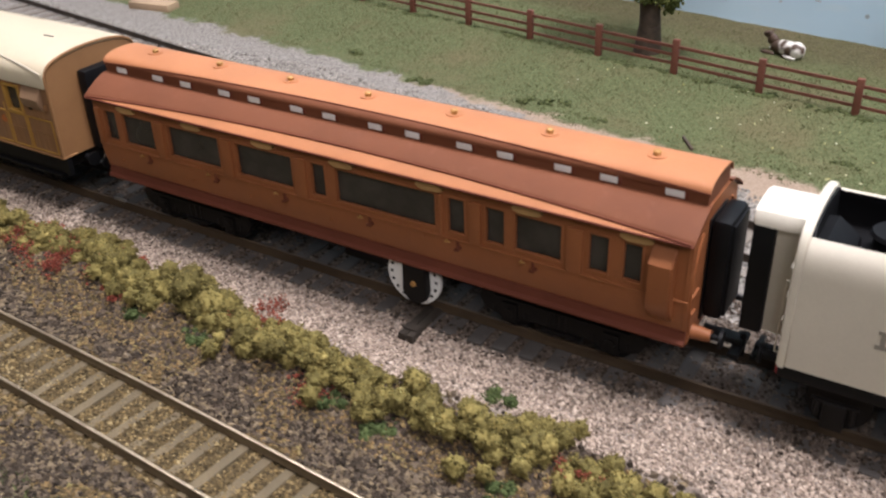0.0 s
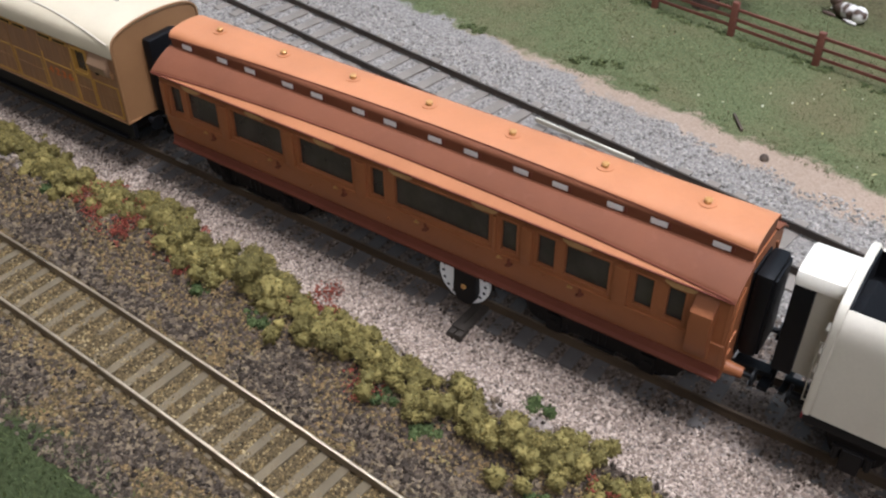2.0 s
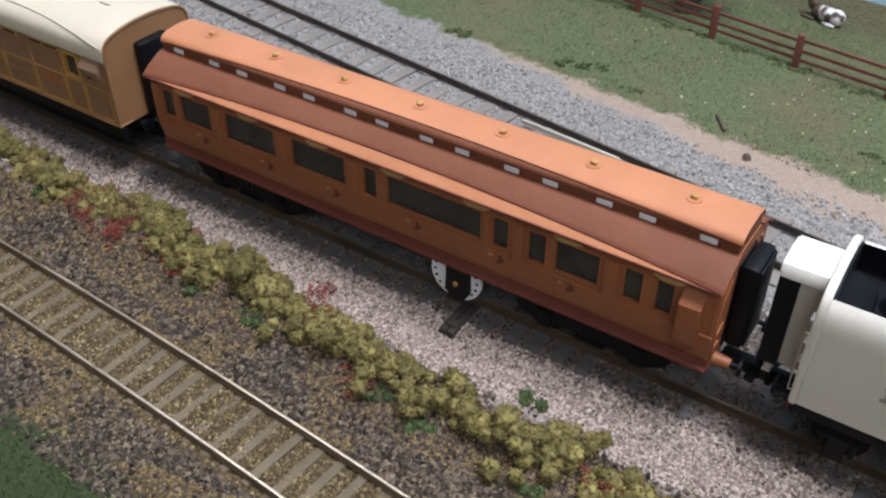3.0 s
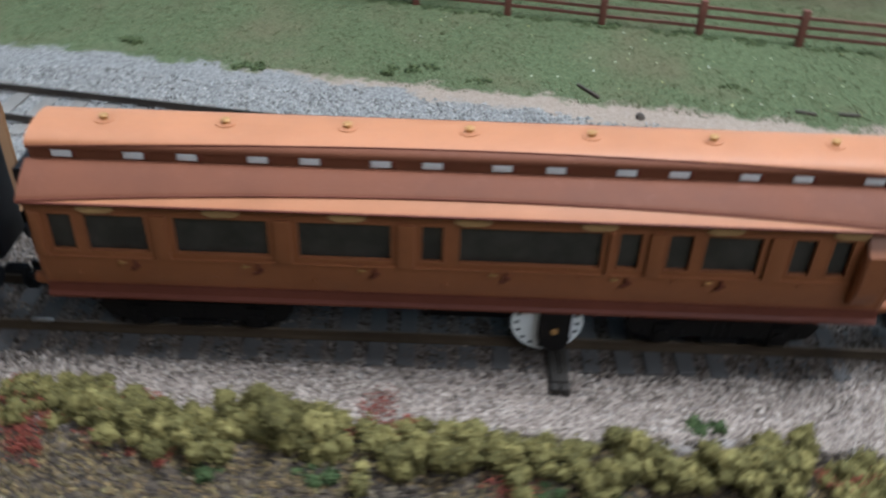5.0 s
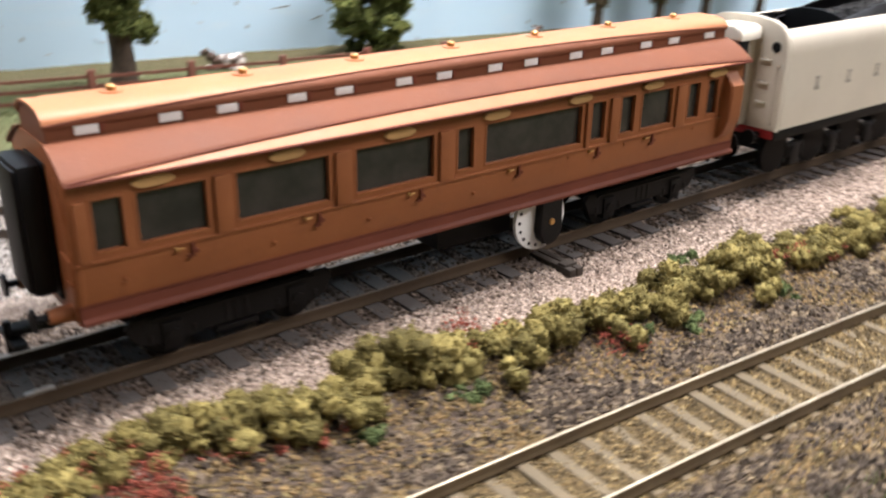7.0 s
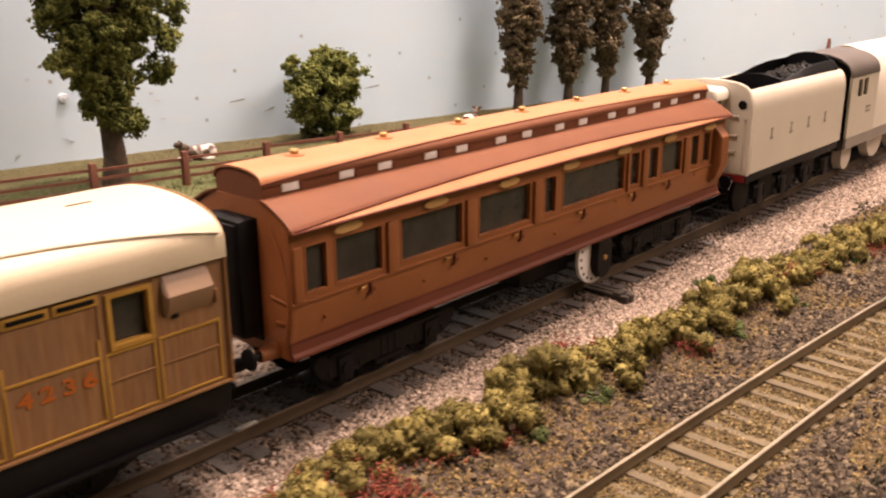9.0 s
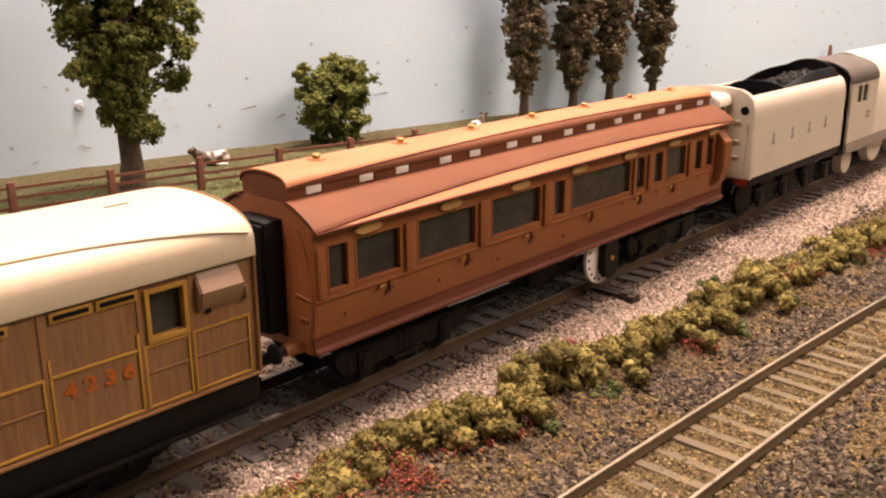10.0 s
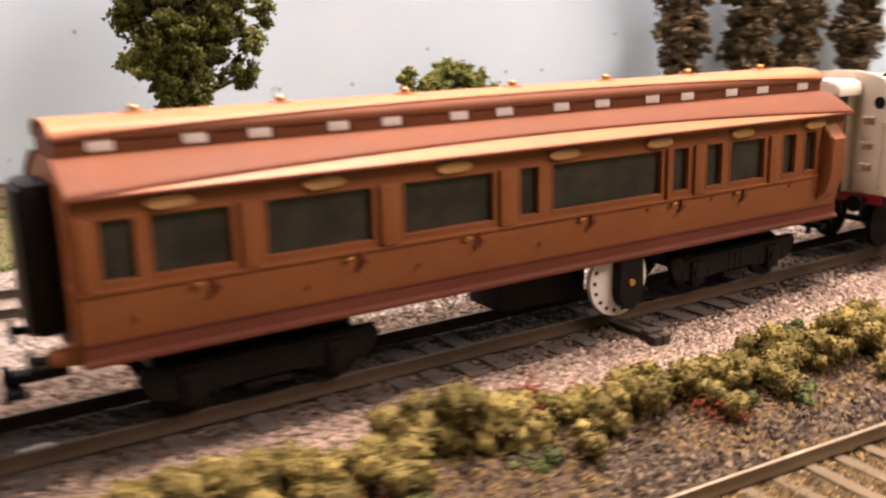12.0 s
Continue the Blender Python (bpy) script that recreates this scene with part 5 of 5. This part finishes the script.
rod(bm, (-0.1, 0, 0.05), (0.15, 0, 0.06), 0.03, n=8)
solid("rail_joiner", bm, STEEL, "bright metal rail joiner on the main track", "rail joiner", (-9.5, -0.72, 0.56))
bm = B()
box(bm, -1.3, 1.3, -0.5, 0.5, 0, 0.4, 0.06)
solid("timber_baulk", bm, PALE_WOOD, "pale bare timber block lying by the siding", "timber", (-26.4, 16.4, ground_z(-26.4, 16.4) - 0.05)).rotation_euler = (0, 0, radians(8))
post = thing("signal_post", "small red-brown trestle post far along the backdrop", "post", (61, 14.2, 0))
for dx in (-0.5, 0.5):
    bm = B()
    rod(bm, (dx * 1.6, 0, 0), (0, 0, 3.0), 0.12, n=6)
    part("leg", bm, FENCE, post)
bm = B()
rod(bm, (-0.45, 0, 1.5), (0.45, 0, 1.5), 0.08, n=6)
part("crossbar", bm, FENCE, post)

bm = B()
rod(bm, (0, 0.05, 0), (0, -0.10, 0), 0.26, 0.20, 16)
rod(bm, (0, -0.10, 0), (0, -0.13, 0), 0.10, 0.06, 10)
solid("wall_plug", bm, WALL_DAUB, "pale filler dab on the painted backdrop", "filler", (1.0, wall_y(1.0), 3.35))
rng = np.random.default_rng(23)
for i in range(26):
    x, z = rng.uniform(-9, 6), rng.uniform(0.9, 5.0)
    bm = B()
    bmesh.ops.create_icosphere(bm, subdivisions=1, radius=1, matrix=Matrix.Diagonal((rng.uniform(0.05, 0.35), 0.014, rng.uniform(0.03, 0.08), 1)))
    solid("paint_ridge", bm, WALL_DAUB, "small ridge of dried paint on the backdrop", "paint ridge", (x, wall_y(x), z), "paint ridges on the backdrop").rotation_euler = (0, rng.uniform(-0.3, 0.3), 0)
for x, z, n, a in ((9.6, 2.55, 1.0, -4), (11.2, 2.0, 0.7, -14), (17.6, 2.6, 1.2, -3)):
    bm = B()
    bmesh.ops.create_icosphere(bm, subdivisions=2, radius=1, matrix=Matrix.Diagonal((n, 0.006, 0.04, 1)))
    solid("wall_scratch", bm, WALL_SCRATCH, "long grey scratch in the backdrop paint", "scratch", (x, wall_y(x), z), "scratches in the backdrop").rotation_euler = (0, radians(a), 0)
bm = B()
box(bm, -2.0, 2.0, -0.05, 0.05, 0, 0.16, 0.02)
solid("check_rail", bm, PALE_RAIL, "pale unpainted length of rail beside the siding", "rail", (0.46, 8.14, 0.26)).rotation_euler = (0, 0, radians(-6.3))
for x, y, a, n in ((11.45, 11.3, -15, 0.35), (12.9, 11.3, -5, 0.35)):
    bm = B()
    box(bm, -n, n, -0.06, 0.06, 0, 0.10, 0.03)
    solid("dark_twig", bm, BARK, "thin dark twig lying on the sandy verge", "twig", (x, y, ground_z(x, y))).rotation_euler = (0, 0, radians(a))

# ---------------------------------------------------------------- loose stones and grass


def scatter(name, label, n, box_xy, keep, size, material, seed, sink=-0.1, flat=0.9):
    rng = np.random.default_rng(seed)
    pts = []
    x0, x1, y0, y1 = box_xy
    while len(pts) < n:
        x, y = rng.uniform(x0, x1), rng.uniform(y0, y1)
        if keep(x, y, rng):
            pts.append((x, y, ground_z(x, y) - sink * size))
    ob = bits(name, pts, rng.uniform(0.55, 1.4, n) * size, material, flat=flat, seed=seed)
    tagged(ob, label, "stones", kind="stuff")


edge = lambda x, y: 0.5 * noise.noise((x * 0.6, y * 0.6, 7.0)) + 0.3 * noise.noise((x * 2.3, y * 2.3, 2.0))
earthy = lambda x, y: noise.noise((x * 0.5, y * 0.9, 11.0)) > (0.12 if y < -5.3 else -0.22)
scatter("ballast_stones", "pinkish grey ballast chips beside the main track", 42000, (-20, 30, -4.2, 0.5), lambda x, y, r: (y > -3.3 + edge(x, y)) and abs(y - 0.1) > 1.5 + 0.6 * r.random(), 0.047, BALLAST, 41)
# chips coloured with both grime and the train's shade
scatter("grimy_shaded_stones", "grimy chips along the main rails, darkened for the train's shade", 27000, (-24, 26, -1.9, 4.0), lambda x, y, r: y < 3.5 + edge(x, y) and y > -1.25 - 0.6 * r.random() and not (abs(y - 0.1) < 0.8 and r.random() < 0.35), 0.052, GRIMY_SHADED, 45)
scatter("cinder_stones", "dark cinder chips between hedge and front track", 30000, (-20, 30, -10.5, -2.9), lambda x, y, r: (y < -3.2 + edge(x, y)) and (y > front_y(x) + 1.1 or y < front_y(x) - 1.2) and not (earthy(x, y) and r.random() < 0.85), 0.076, CINDER, 42)
scatter("earth_stones", "brown and olive crumbs in patches beside the hedge", 16000, (-18, 28, -10, -3.6), lambda x, y, r: earthy(x, y) and abs(y - front_y(x)) > 1.0, 0.05, EARTH, 46)
scatter("mustard_stones", "mustard chips between the front rails", 25000, (-18, 26, -12, -5.6), lambda x, y, r: (abs(y - front_y(x)) < 1.1 and ((x / 0.70) % 1.0 > 0.36 or r.random() < 0.5)) or (y < front_y(x) and y > front_y(x) - 1.9 and edge(x, y) > 0.0), 0.040, MUSTARD, 43)
scatter("grey_stones", "grey ballast chips around the siding", 22000, (-28, 22, 2.6, 13), lambda x, y, r: y + 0.155 * x > 3 and y + 0.155 * x < 11.2 + edge(x, y) and not (abs(y - back_y(x)) < 1.0 and r.random() < 0.45), 0.06, GREY_STONE, 44)

scatter("pale_crumbs", "tiny pale crumbs scattered over the field grass", 80, (-2, 24, 11, 19), lambda x, y, r: y + 0.155 * x > 13.0 and y < fence_y(x) - 0.2, 0.04, CREAM_CRUMB, 47, sink=-0.8)


def blades(name, label, n, box_xy, keep, height, material, seed):
    rng = np.random.default_rng(seed)
    x0, x1, y0, y1 = box_xy
    out, faces = [], []
    while len(faces) < n:
        x, y = rng.uniform(x0, x1), rng.uniform(y0, y1)
        if not keep(x, y, rng):
            continue
        z = ground_z(x, y)
        h = height * rng.uniform(0.5, 1.4)
        a = rng.uniform(0, 2 * math.pi)
        w = 0.030
        dx, dy = math.cos(a) * w, math.sin(a) * w
        lx, ly = rng.normal(0, 0.45 * h, 2)
        i = len(out)
        out += [((x - dx) * K, (y - dy) * K, (z - 0.02) * K), ((x + dx) * K, (y + dy) * K, (z - 0.02) * K), ((x + lx) * K, (y + ly) * K, (z + h) * K)]
        faces.append((i, i + 1, i + 2))
    me = bpy.data.meshes.new(name)
    me.from_pydata(out, [], faces)
    me.materials.append(material)
    tagged(new(name, me), label, "grass", kind="stuff")


blades("field_grass", "short static grass of the field", 80000, (-34, 40, 7, 27), lambda x, y, r: y + 0.155 * x > 12.2 + edge(x, y) and y < wall_y(x) - 0.1 and r.random() < (0.6 if y < wall_y(x) - 4 else 0.2) + edge(x * 0.4, y * 0.4), 0.06, BLADE, 51)
blades("front_grass", "dark green static grass at the front edge", 14000, (-14, 20, -18, -9.0), lambda x, y, r: y < front_y(x) - 2.6 + edge(x, y), 0.16, WEED, 52)

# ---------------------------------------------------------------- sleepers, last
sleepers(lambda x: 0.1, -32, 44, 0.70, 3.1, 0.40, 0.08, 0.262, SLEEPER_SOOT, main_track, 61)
sleepers(back_y, -34, 24, 1.02, 3.2, 0.45, 0.03, 0.135, SLEEPER_GREY, back_track, 62)
sleepers(front_y, -19.6 + 0.126, 30, 0.70, 2.05, 0.25, -0.5, -0.312, SLEEPER_TAN, front_track, 63)
